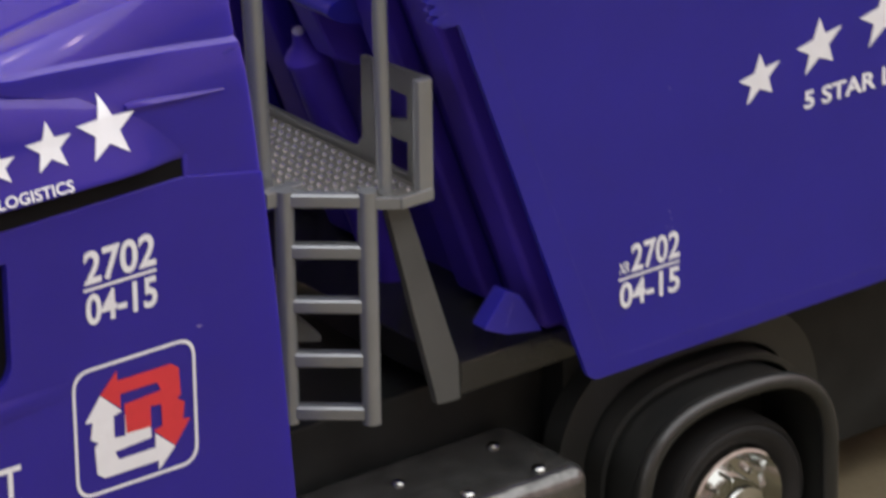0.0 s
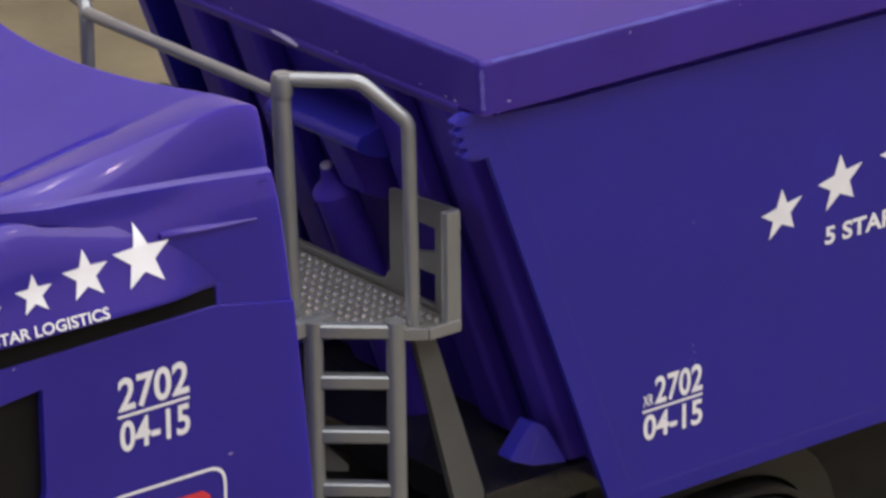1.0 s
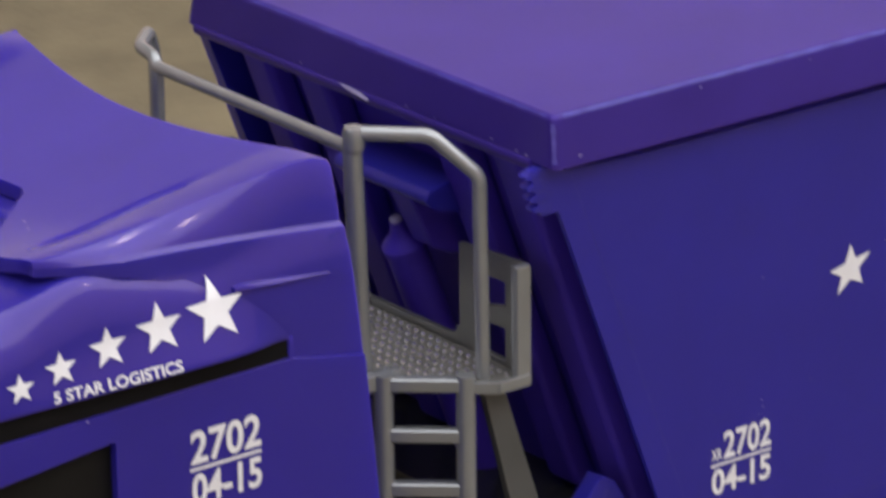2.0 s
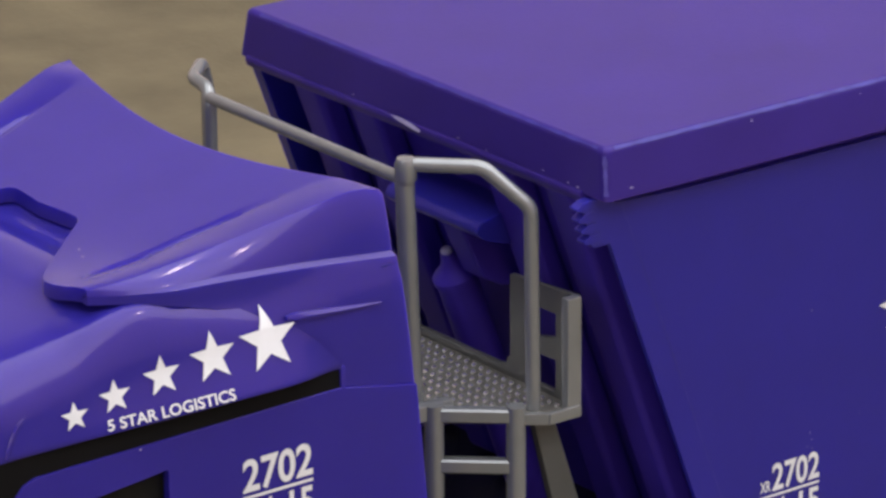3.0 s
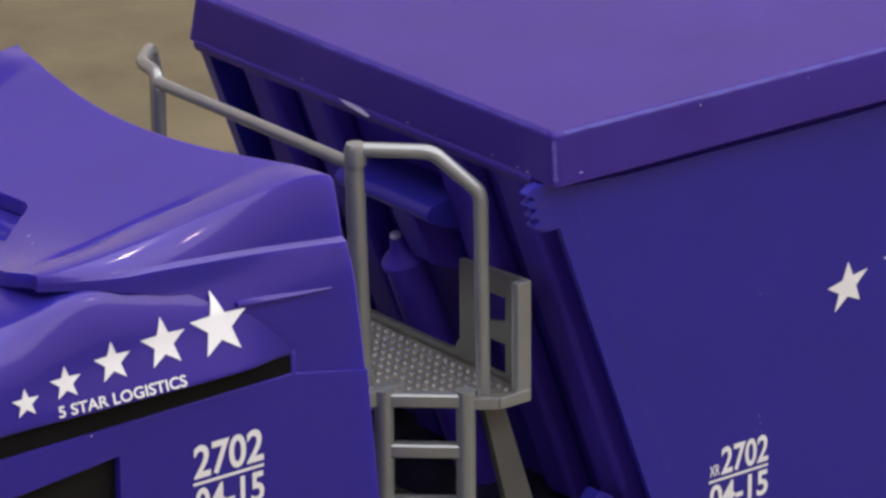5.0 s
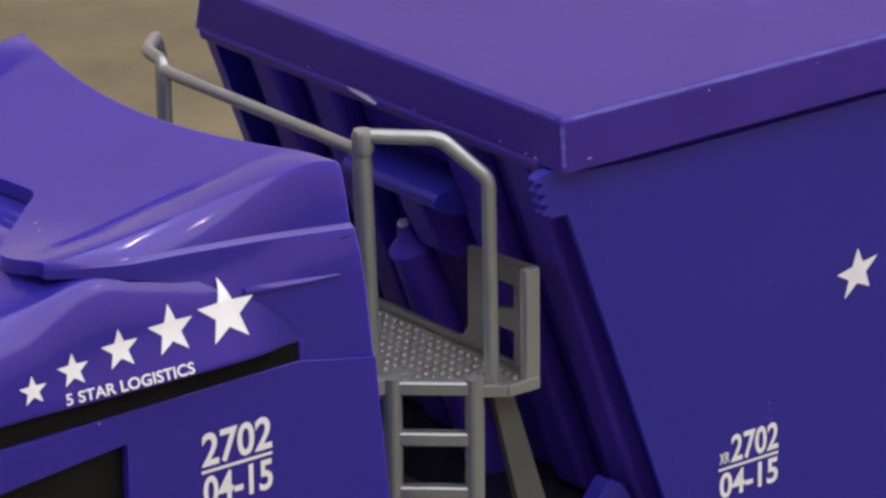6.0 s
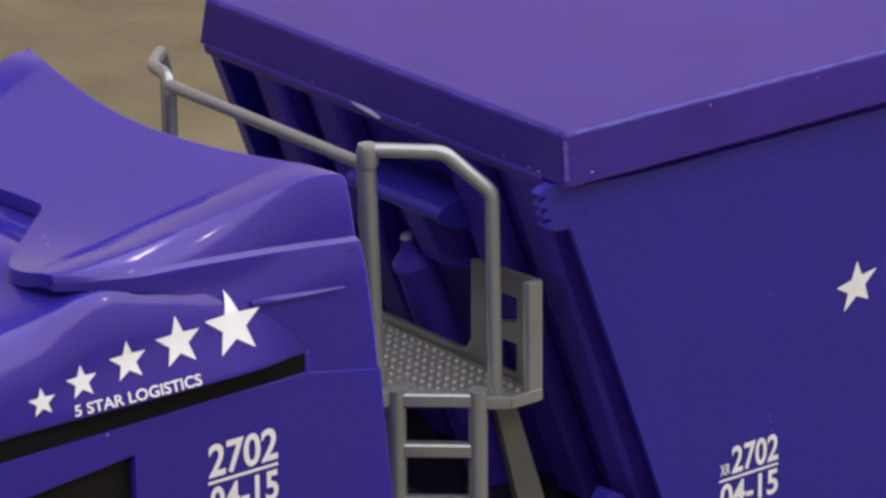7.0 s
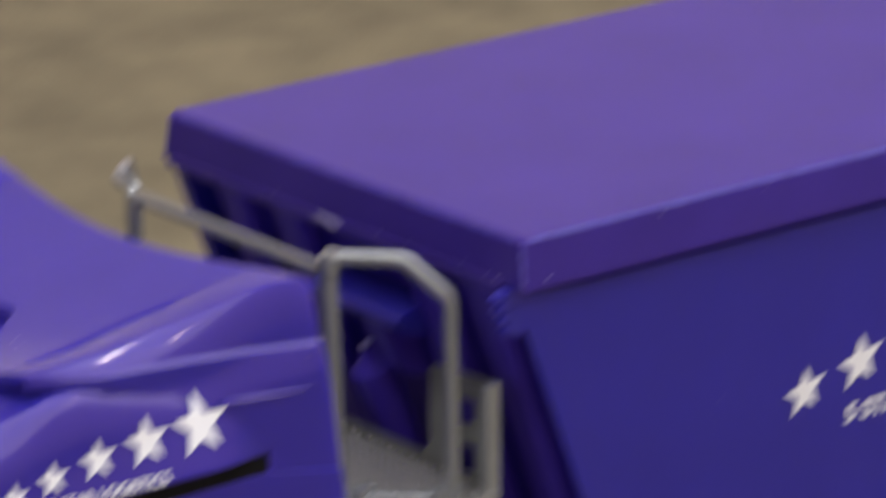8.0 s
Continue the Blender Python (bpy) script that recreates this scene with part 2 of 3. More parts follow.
for y0, y1 in ((-2.06, -1.32), (-1.28, -0.54)):
    pane = link("pane", box(-3.066, -3.060, y0, y1, 0.69, 2.01), PANE, fill_window)
    pane.visible_shadow = False
tagged(link("ceiling", box(-3.1, 3.9, -3.3, 2.5, 2.45, 2.5), CEIL), "plain white painted ceiling over the room", "ceiling", kind="structure")


# bodies of the assumed panels, out of view
for x in PANELS:
    lamp = tagged(link("ceiling_light", box(x - 0.63, x + 0.63, -3.19, 1.29, 2.41, 2.45, 0.008), CEIL), "unseen wide opal ceiling panel assumed for soft overhead light", "ceiling light", group="row of ceiling lights")
    for x0, x1, y0, y1 in ((-0.63, -0.59, -3.19, 1.29), (0.59, 0.63, -3.19, 1.29), (-0.59, 0.59, -3.19, -3.155), (-0.59, 0.59, 1.255, 1.29)):
        part("frame", box(x + x0, x + x1, y0, y1, 2.37, 2.41, 0.005), CEIL, lamp)

# bodies of the assumed downlights, out of view
for x, y in DOWNLIGHTS:
    ring = lathe([(0.0, 2.412), (0.008, 2.412), (0.008, 2.356), (0.058, 2.355), (0.060, 2.350), (0.060, 2.332), (0.057, 2.328), (0.053, 2.328), (0.051, 2.332), (0.0, 2.332)], Matrix.Translation((x, y, 0)), 32)
    tagged(link("downlight", ring, CEIL), "small round white downlight assumed from highlights on the cab", "downlight", group="downlights")

# ---- the toy truck ----
truck = tagged(new("toy_tipper_truck"), "blue plastic toy tipper truck with grey ladder and white stars", "toy truck")

# --- tipper body ---
SIDE = 0.0038
FAR = 0.185 - SIDE
BOX_END = 0.35


def front_x(z):
    return 0.006 + 0.3725 * (0.2115 - z)


def lid_ring(x, y, radius):
    """The lid's outline, drawn in by x at the front and back and by y at the sides."""
    return rounded([(x, y), (BOX_END + 0.01 - x, y), (BOX_END + 0.01 - x, 0.185 - y), (x, 0.185 - y)], radius, 6)


LID_EDGE = 0.0022
lid_mesh = bmesh.new()
# the skirt flares towards its lower edge, and the upper edge is rounded
levels = [(-0.0008, -0.0015, 0.0030, 0.2291), (0.0002, 0.0007, 0.0030, 0.245 - LID_EDGE)]
for k in range(1, 8):
    a = math.pi / 2 * k / 7
    d = LID_EDGE * (1 - math.cos(a))
    levels.append((0.0002 + d, 0.0007 + d, 0.0030 - d, 0.245 - LID_EDGE * (1 - math.sin(a))))
rings = [[lid_mesh.verts.new((u, v, z)) for u, v in lid_ring(x, y, r)] for x, y, r, z in levels]
for a, b in zip(rings, rings[1:]):
    for k in range(len(a)):
        lid_mesh.faces.new((a[k - 1], a[k], b[k], b[k - 1]))
lid_mesh.faces.new(rings[0][::-1])
lid_mesh.faces.new(rings[-1])
lid = part("lid", lid_mesh, BLUE_LID, truck, "flat satin blue lid with a scuffed skirt")
part("lid_lip", prism([(0.0020, 0.2302), (-0.0015, 0.2299), (-0.0018, 0.2285), (-0.0010, 0.2264), (0.0016, 0.2254), (0.0065, 0.2254), (0.0065, 0.2302)], xz(0.0095), 0.1722, bevel=0.0004), BLUE_LID, lid)

# the near wall's top edge is lowered to leave a shadow-like gap
side_outline = [(front_x(0.2138), 0.2138), (-0.0018, 0.2138), (-0.0058, 0.2285), (0.0045, 0.2285), (0.0065, 0.2263), (0.032, 0.2249), (BOX_END, 0.2240), (BOX_END, 0.0850), (front_x(0.0850) + 0.001, 0.0850)]
far_outline = [(front_x(0.2285), 0.2285), (BOX_END, 0.2285)] + side_outline[7:]
for name, y, sgn, shape in (("side_wall", SIDE, 1, rounded(side_outline, [0.0005, 0.001, 0.0005, 0.0005, 0.001, 0.003, 0.001, 0.002, 0.004], 4)), ("side_wall", FAR, -1, rounded(far_outline, 0.001, 4))):
    plate = prism(shape, xz(y, sgn), 0.0020 if sgn == 1 else 0.0046)
    rims = [e for e in plate.edges if all(abs(v.co.y - y) < 1e-5 for v in e.verts)]
    lean = [e for e in rims if abs(e.verts[0].co.z - e.verts[1].co.z) > 0.1 and e.verts[0].co.x < 0.1]
    lean += [e for e in rims if max(v.co.z for v in e.verts) < 0.09]
    bmesh.ops.bevel(plate, geom=lean, offset=0.0013, segments=4, affect="EDGES", profile=0.5, clamp_overlap=True)
    box_side = part(name, plate, BLUE_SATIN, truck, "", 50)
    if sgn == 1:
        near_box_side = box_side


# an added set-back rail; the gap before it imitates the lid's shadow
part("shadow_gap_rail", box(0.0045, BOX_END, SIDE + 0.0028, SIDE + 0.0060, 0.2225, 0.2291), BLUE_LIFTED, truck)


def front_plate(y0, y1, set_back, thick, z0=0.088, z1=0.2285):
    """A board that leans with the front of the body."""
    bm = bmesh.new()
    quad = [(front_x(z) + set_back + w, y, z) for z in (z0, z1) for w in (0, thick) for y in (y0, y1)]
    vs = [bm.verts.new(p) for p in quad]
    for f in ((0, 1, 3, 2), (4, 6, 7, 5), (0, 4, 5, 1), (2, 3, 7, 6), (0, 2, 6, 4), (1, 5, 7, 3)):
        bm.faces.new([vs[i] for i in f])
    return bm


part("front_wall", front_plate(SIDE + 0.0035, FAR - 0.0035, 0.0105, 0.003), BLUE_LIFTED, truck)
for y0, y1 in ((0.019, 0.033), (0.049, 0.064), (0.116, 0.131), (0.147, 0.161)):
    part("front_rib", bevelled(front_plate(y0, y1, 0.001, 0.0098, 0.098), 0.0026, 4), BLUE_LIFTED, truck)
for y in (0.0140, 0.1565):
    foot = prism(rounded([(0.0208, 0.1084), (0.0299, 0.1188), (0.0352, 0.1160), (0.0437, 0.1018), (0.0300, 0.1042)], 0.001, 3), xz(y), 0.0062, bevel=0.0009)
    rib_foot = part("rib_foot", foot, BLUE_SATIN, truck)
    if y < MID:
        near_foot = rib_foot
for y, sgn in ((SIDE, 1),):
    for x, z in ((-0.0056, 0.2272), (-0.0050, 0.2236), (-0.0039, 0.2200), (-0.0028, 0.2165)):
        tooth = prism(rounded([(x + 0.004, z + 0.0018), (x + 0.0006, z + 0.0014), (x - 0.0022, z - 0.0001), (x - 0.0020, z - 0.0009), (x + 0.0006, z - 0.0016), (x + 0.004, z - 0.0018)], 0.0005, 3), xz(y - 0.0002), 0.0036, bevel=0.0006)
        part("rack_tooth", tooth, BLUE_SATIN, truck)
# lighter strips paint the highlight of shallow folds along the near side's front and lower edges
part("fold_highlight", prism([(front_x(0.2285) + 0.0085, 0.2285), (front_x(0.2285) + 0.0088, 0.2285), (front_x(0.0933) + 0.0108, 0.0933), (front_x(0.0933) + 0.0105, 0.0933)], xz(SIDE - 0.00005), 0.0004), BLUE_EDGE, near_box_side)
part("fold_highlight", prism([(front_x(0.0903) + 0.011, 0.0903), (BOX_END, 0.0903), (BOX_END, 0.0908), (front_x(0.0903) + 0.011, 0.0907)], xz(SIDE - 0.00005), 0.0004), BLUE_EDGE, near_box_side)
part("floor_plate", box(front_x(0.0865) + 0.014, BOX_END, SIDE + 0.004, FAR - 0.004, 0.088, 0.092, 0.0005), BLUE_SATIN, truck)
part("tail_wall", box(BOX_END - 0.004, BOX_END, SIDE + 0.004, FAR - 0.004, 0.092, 0.2285, 0.0005), BLUE_SATIN, truck)
# bracket of the lifting ram on the front wall
part("ram_bracket", prism(rounded([(-0.001, 0.2018), (0.0005, 0.2050), (0.010, 0.2072), (0.024, 0.2082), (0.030, 0.190), (0.018, 0.1950), (0.004, 0.1982)], [0.0022, 0.003, 0.004, 0.001, 0.001, 0.003, 0.003], 5), xz(0.061), 0.047, bevel=0.0024, segments=4), BLUE_SATIN, truck, "", 60)
part("bracket_gusset", prism([(0.002, 0.2000), (0.020, 0.2025), (0.033, 0.1765), (0.0185, 0.1775), (0.0108, 0.1815)], xz(0.0725), 0.011, bevel=0.0010, segments=3), BLUE_LIFTED, truck)

# --- cab ---
REAR = [(0.03, -0.0555), (0.081, -0.0594), (0.1406, -0.0637), (0.1948, -0.0689), (0.2328, -0.0730), (0.2418, -0.0732), (0.26, -0.072)]
CAB_Y = 0.0025
CAB_FRONT = -0.232


window = rounded([(-0.1555, 0.1825), (-0.1555, 0.149), (-0.161, 0.1435), (-0.2025, 0.1435), (-0.2025, 0.1780)], [0.001, 0.004, 0.004, 0.004, 0.002])
vent = [(-0.0956, 0.1984), (-0.0953, 0.1926), (-0.1995, 0.1914), (-0.2035, 0.1900), (-0.2062, 0.1870), (-0.2072, 0.1830), (-0.2075, 0.1750), (-0.2285, 0.1750), (-0.2285, 0.1980)]
side = [(CAB_FRONT, 0.04)] + [(flow(REAR, z), z) for z in (0.04, 0.081, 0.1406, 0.1872)] + [(-0.0938, 0.1922), (-0.0938, 0.199), (CAB_FRONT, 0.199)]
for y, sgn in ((CAB_Y, 1), (2 * MID - CAB_Y, -1)):
    cab_side = part("cab_side", prism(side, xz(y, sgn), 0.003, [window, vent], bevel=0.0010), BLUE_GLOSS, truck, "glossy blue cab side with a dark window")
    if sgn == 1:
        near_side = cab_side
    part("vent_strip", prism([(-0.0945, 0.199), (-0.094, 0.192), (-0.1995, 0.1905), (-0.1995, 0.172), (-0.230, 0.172), (-0.230, 0.199)], xz(y + sgn * 0.0005, sgn), 0.003), VENT, cab_side, "matt black recessed grille strip")
    part("window_pane", prism([(-0.15, 0.189), (-0.15, 0.14), (-0.22, 0.14), (-0.22, 0.189)], xz(y + sgn * 0.0034, sgn), 0.001), GLASS_DARK, cab_side, "dark cab window")

#  a soft ridge runs back from under the window
ridge = bmesh.new()
ends = []
for k in range(15):
    u = k / 14
    x, z = -0.200 + 0.064 * u, 0.1372 + 0.0028 * u
    d = 0.0013 * (1 - u) ** 0.8 + 0.00002
    ends.append([ridge.verts.new(p) for p in ((x, CAB_Y + 0.0002, z + 0.0030), (x, CAB_Y - d * 0.75, z + 0.0009), (x, CAB_Y - d, z - 0.0004), (x, CAB_Y - d * 0.5, z - 0.0028), (x, CAB_Y + 0.0002, z - 0.0055))])
for a, b in zip(ends, ends[1:]):
    for k in range(4):
        ridge.faces.new((a[k], a[k + 1], b[k + 1], b[k]))
part("sill_ridge", ridge, BLUE_GLOSS, near_side, "", 60)

BROW = [(-0.1745, 0.2320), (-0.168, 0.2317), (-0.160, 0.2307), (-0.148, 0.2283), (-0.135, 0.2243), (-0.118, 0.2165), (-0.1024, 0.2050), (-0.0965, 0.1990), (-0.0940, 0.1912), (-0.0684, 0.1868)]


def hollow(x):
    return 0.2445 + 0.1865 * (x + 0.09)


def brink(x):
    """The height at which the cab's upright side begins to roll over into its roof."""
    return flow([(-0.215, 0.2030), (-0.19, 0.2065), (-0.165, 0.2090), (-0.14, 0.2105), (-0.08, 0.212)], x)


def rise_of(x):
    """How far the roof's middle stands above the brink."""
    return flow([(-0.232, 0.0225), (-0.2, 0.0268), (-0.185, 0.0285), (-0.1745, 0.034), (-0.16, 0.037), (-0.148, 0.0325), (-0.135, 0.0255), (-0.118, 0.018), (-0.08, 0.018)], x)


def rolled(x, h):
    """How far the side has come in, h metres above the brink, at a station x."""
    full = flow([(0.0, 0.0), (0.15, 0.0003), (0.3, 0.0013), (0.45, 0.0033), (0.6, 0.0066), (0.73, 0.0115), (0.84, 0.018), (0.93, 0.028), (0.98, 0.046), (1.0, 0.0875)], h / rise_of(x))
    less = flow([(-0.15, 1.0), (-0.13, 0.75), (-0.11, 0.42), (-0.09, 0.22), (-0.07, 0.15)], x)
    return full * less


def upright_y(x, z):
    return CAB_Y + rolled(x, max(0.0, z - brink(x)))


def side_y(x, z):
    """The panel over the grille strip bulges outwards towards its lower edge, and less so towards its ends."""
    lean = flow([(-0.232, 0.06), (-0.19, 0.18), (-0.165, 0.28), (-0.14, 0.36), (-0.12, 0.38), (-0.112, 0.32), (-0.1, 0.06), (-0.094, 0.0)], x)
    h = max(0.0, brink(x) + 0.004 - z)
    return upright_y(x, z) - lean * h * h / (h + 0.003)


def hem(x):
    """The height of the bulged panel's lower edge."""
    return 0.1986 + 0.2 * (CAB_Y - side_y(x, 0.199))


RISE = [0.0, 0.0, 0.015, 0.04, 0.1, 0.2, 0.3, 0.36, 0.42, 0.48, 0.54, 0.6, 0.66, 0.72, 0.78, 0.84, 0.9, 0.95, 1.0]


def roof_point(u, v):
    k = abs(2 * v - 1)
    n = len(RISE) - 1
    at = (1 - k) * n
    i = min(int(at), n - 1)
    rise = RISE[i] + (RISE[i + 1] - RISE[i]) * (at - i)
    reach = flow([(0.0, -0.0942), (0.25, -0.1012), (0.5, -0.1105), (0.64, -0.119), (0.74, -0.1285), (0.82, -0.1345), (0.88, -0.112), (1.0, -0.112)], rise)
    x = CAB_FRONT + (reach - CAB_FRONT) * u
    low = hem(x)
    z = low + (brink(x) + rise_of(x) - low) * rise
    front = max(0.0, (-0.205 - x) / 0.027)
    y = side_y(x, z) + 0.016 * front ** 2
    if rise > 0.999:
        y = MID
    z = low + (z - low) * (1 - 0.45 * front ** 2)
    # the lower edge is rounded and turns in to the cab's side
    y += (CAB_Y + 0.0012 - y) * (1.0 if at <= 0 else 0.0) + 0.0004 * max(0.0, 1 - rise / 0.04) * (1.0 if at > 0 else 0.0)
    # it lies just under the deflector, and a little lower in front of it
    cap = max(flow([(-0.232, 0.2215), (-0.2, 0.2245), (-0.185, 0.2265), (-0.1745, 0.2283), (-0.168, 0.2302)] + [(bx, bz + 0.0006) for bx, bz in BROW[2:]], x), hollow(x) - 0.0052 if x > -0.16 else 0.0)
    soft = flow([(-0.182, 0.0026), (-0.170, 0.0007)], x)
    z = min(z, cap) - soft * math.log(1 + math.exp(-abs(z - cap) / soft))
    return Vector((x, y if v < 0.5 else 2 * MID - y, z))


cab_roof = part("cab_roof", grid_sheet(48, 2 * (len(RISE) - 1), roof_point), BLUE_GLOSS, truck, "", 70)
part("cab_back", box(-0.078, -0.074, CAB_Y + 0.003, 2 * MID - CAB_Y - 0.003, 0.04, 0.225), BLUE_SATIN, truck)
part("cab_front", box(CAB_FRONT, CAB_FRONT + 0.004, CAB_Y + 0.003, 2 * MID - CAB_Y - 0.003, 0.04, 0.21), BLUE_GLOSS, truck)


# roof deflector: a hollow sheet between two raised sides, with a notch at its front
FOLD = [(-0.1745, 0.2344), (-0.153, 0.2334), (-0.113, 0.2304), (-0.073, 0.2268)]
CREST = [(-0.1745, 0.2364), (-0.130, 0.2396), (-0.100, 0.2444), (-0.0900, 0.2462), (-0.0840, 0.2470), (-0.0800, 0.2470), (-0.0768, 0.2464), (-0.0725, 0.2452)]


def crest_y(x):
    return flow([(-0.1745, 0.0137), (-0.140, 0.0155), (-0.130, 0.0158), (-0.0775, 0.0120)], x)


def tucked(x, z):
    """The cab side's run under the deflector, drawn in by a few millimetres at most."""
    return CAB_Y + 0.0038 * math.tanh((upright_y(x, z) - CAB_Y) / 0.0038)


def far_crest_y(x):
    return flow([(-0.1775, 0.0490), (-0.0775, 0.0126)], x)


def deflector_sheet(inner):
    """Rows from the rear to the front, columns from the near side over the top to the far side."""
    half = [("low", k / 6) for k in range(7)] + [("ledge", 1.0)] + [("high", k / 10) for k in range(1, 10)] + [("top", 1 - k / 40) for k in range(41)]
    rows = []
    for i in range(41):
        u = i / 40
        row = []
        for kind, t in half:
            front = -0.1725
            if kind == "top":
                front = flow([(0.0, -0.1402), (0.24, -0.1392), (0.29, -0.1405), (0.36, -0.147), (0.60, -0.1675), (0.66, -0.1712), (0.71, -0.1730), (0.80, -0.1738), (0.94, -0.1735), (1.0, -0.1725)], t)
            z = 0.22
            for _ in range(4):
                rear = flow(REAR, z) if kind != "top" else -0.0742 - 0.0158 * (1 - t ** 2)
                x = rear + (front - rear) * u
                low, fold, high = flow(BROW, x), flow(FOLD, x), flow(CREST, x)
                step = flow([(-0.165, 0.1), (-0.145, 0.8), (-0.13, 1.0)], x)
                if kind == "top":
                    arc = 0.42 * t * t if t < 0.8 else 0.269 + 0.731 * math.sin(math.pi / 2 * (t - 0.8) / 0.2)
                    # towards the nose the raised side spreads into a level lip
                    arc += (min(1.0, 1.12 * t * t) - arc) * min(1.0, max(0.0, (-0.145 - x) / 0.025))
                    z = hollow(x) + (high - hollow(x)) * arc
                    y = MID - (MID - crest_y(x)) * t
                    if 0.785 < t < 0.82:
                        # a fine groove inside the raised side
                        z -= flow([(-0.165, 0.0), (-0.155, 0.0007), (-0.12, 0.0006), (-0.095, 0.0)], x)
                else:
                    outer = tucked(x, min(fold, 0.228)) + 0.0012
                    if kind == "low":
                        z = low + (fold - low) * t
                        y = tucked(x, min(z, 0.228)) + 0.0012
                    elif kind == "ledge":
                        z, y = fold + 0.0011 * step, outer + 0.0019 * step
                    else:
                        # steep over the ledge, rounded towards the crest
                        up = 0.55 * t + 0.45 * math.sin(math.pi / 2 * t)
                        across = 0.55 * t + 0.45 * (1 - math.cos(math.pi / 2 * t))
                        z = fold + 0.0011 * step + (high - fold - 0.0011 * step) * up
                        y = outer + 0.0019 * step + (crest_y(x) - outer - 0.0019 * step) * across
                # towards the nose the flank turns upright under the crest
                if kind != "top":
                    w = min(1.0, max(0.0, (-0.146 - x) / 0.0265))
                    y += (crest_y(x) - 0.0006 - y) * 0.9 * w * w * (3 - 2 * w)
                # rounded in plan at the nose
                y += 0.0026 * max(0.0, (-0.164 - x) / 0.0085) ** 2 * (t ** 12 if kind == "top" else 1.0)
            if inner:
                if kind == "top":
                    z -= 0.0046
                    y += 0.0022 * t ** 4
                else:
                    y += 0.0022
                    z -= 0.0046 * max(0.0, (z - fold) / max(high - fold, 0.001))
            row.append(Vector((x, y, z)))
        far = []
        for (kind, t), p in list(zip(half, row))[::-1][1:]:
            q = Vector((p.x, 2 * MID - p.y, p.z))
            if kind == "top":
                q.y = MID + (MID - far_crest_y(p.x)) * t
                q.z += max(0.0, 0.2466 + 0.138 * (p.x + 0.0775) - flow(CREST, p.x)) * t ** 8
            elif kind == "high":
                q.y -= (far_crest_y(p.x) - crest_y(p.x)) * t
            # the far corner is drawn forwards
            q.x -= 0.0036 * (1 - u) ** 2 * (t ** 2.5 if kind == "top" else 1.0)
            far.append(q)
        row += far
        rows.append(row)
    return rows


def slab(outer, inner):
    """A closed shell between two sheets of points."""
    bm = bmesh.new()
    a, b = ([[bm.verts.new(p) for p in row] for row in sheet] for sheet in (outer, inner))
    n, m = len(a), len(a[0])
    for i in range(n - 1):
        for j in range(m - 1):
            bm.faces.new((a[i][j], a[i + 1][j], a[i + 1][j + 1], a[i][j + 1]))
            bm.faces.new((b[i][j], b[i][j + 1], b[i + 1][j + 1], b[i + 1][j]))
    for i in (0, n - 1):
        for j in range(m - 1):
            bm.faces.new((a[i][j], a[i][j + 1], b[i][j + 1], b[i][j]))
    for j in (0, m - 1):
        for i in range(n - 1):
            bm.faces.new((a[i][j], b[i][j], b[i + 1][j], a[i + 1][j]))
    return bm, a


bm, outer_verts = slab(deflector_sheet(False), deflector_sheet(True))
lip = {v for v in outer_verts[-1][17:-17]} | {v for v in outer_verts[0][17:-17]}
rim_edges = [e for e in bm.edges if e.verts[0] in lip and e.verts[1] in lip and e.calc_face_angle(0) > radians(50)]
bmesh.ops.bevel(bm, geom=rim_edges, offset=0.0009, segments=3, affect="EDGES", profile=0.5, clamp_overlap=True)
deflector = part("roof_deflector", bm, BLUE_GLOSS, truck, "glossy blue hollowed roof deflector", 27)
wedge = bmesh.new()
ends = []
for x, z, h, d in ((-0.1132, 0.2172, 0.0010, 0.0001), (-0.1100, 0.2169, 0.0017, 0.0007), (-0.102, 0.2163, 0.0015, 0.0008), (-0.092, 0.2156, 0.0010, 0.0007), (-0.080, 0.2149, 0.0003, 0.0003)):
    # the moulding's upper face slopes outwards and catches the light
    y = CAB_Y + 0.0010
    ends.append([wedge.verts.new(p) for p in ((x, y, z + h), (x, y - d, z + h * 0.25), (x, y - d * 0.9, z - 0.0002), (x, y + 0.001, z - 0.0006), (x, y + 0.001, z + h))])
for a, b in zip(ends, ends[1:]):
    for k in range(5):
        wedge.faces.new((a[k], a[(k + 1) % 5], b[(k + 1) % 5], b[k]))
wedge.faces.new(ends[0][::-1])
wedge.faces.new(ends[-1])
part("moulding", wedge, BLUE_GLOSS, deflector)
part("panel_rim", tube(bent([(-0.2085, CAB_Y + 0.0002, 0.1990), (-0.2072, CAB_Y + 0.0002, 0.2035), (-0.2045, CAB_Y + 0.0006, 0.2080), (-0.1985, CAB_Y + 0.0019, 0.2112)], 0.003), 0.0009, 10), BLUE_GLOSS, cab_roof)


# --- platform, ladder and rails behind the cab ---
DECK = 0.1612
TREAD = 0.1594
near_edge = [(0.0028, 0.014), (-0.0099, 0.014), (-0.0189, 0.021), (-0.036, 0.036), (-0.045, 0.046)]
outline = near_edge + [(x, 2 * MID - y) for x, y in near_edge[::-1]]
platform = part("platform", prism(outline, lambda u, v, w: Vector((u, v, TREAD - w)), 0.0030, bevel=0.0004), TREAD_GREY, truck, "silver-grey plastic walkway with studded tread")
RUNG = Vector((0.755, -0.656, 0))
FACE = Vector((-0.656, -0.755, 0))


FAR_POST = 0.147


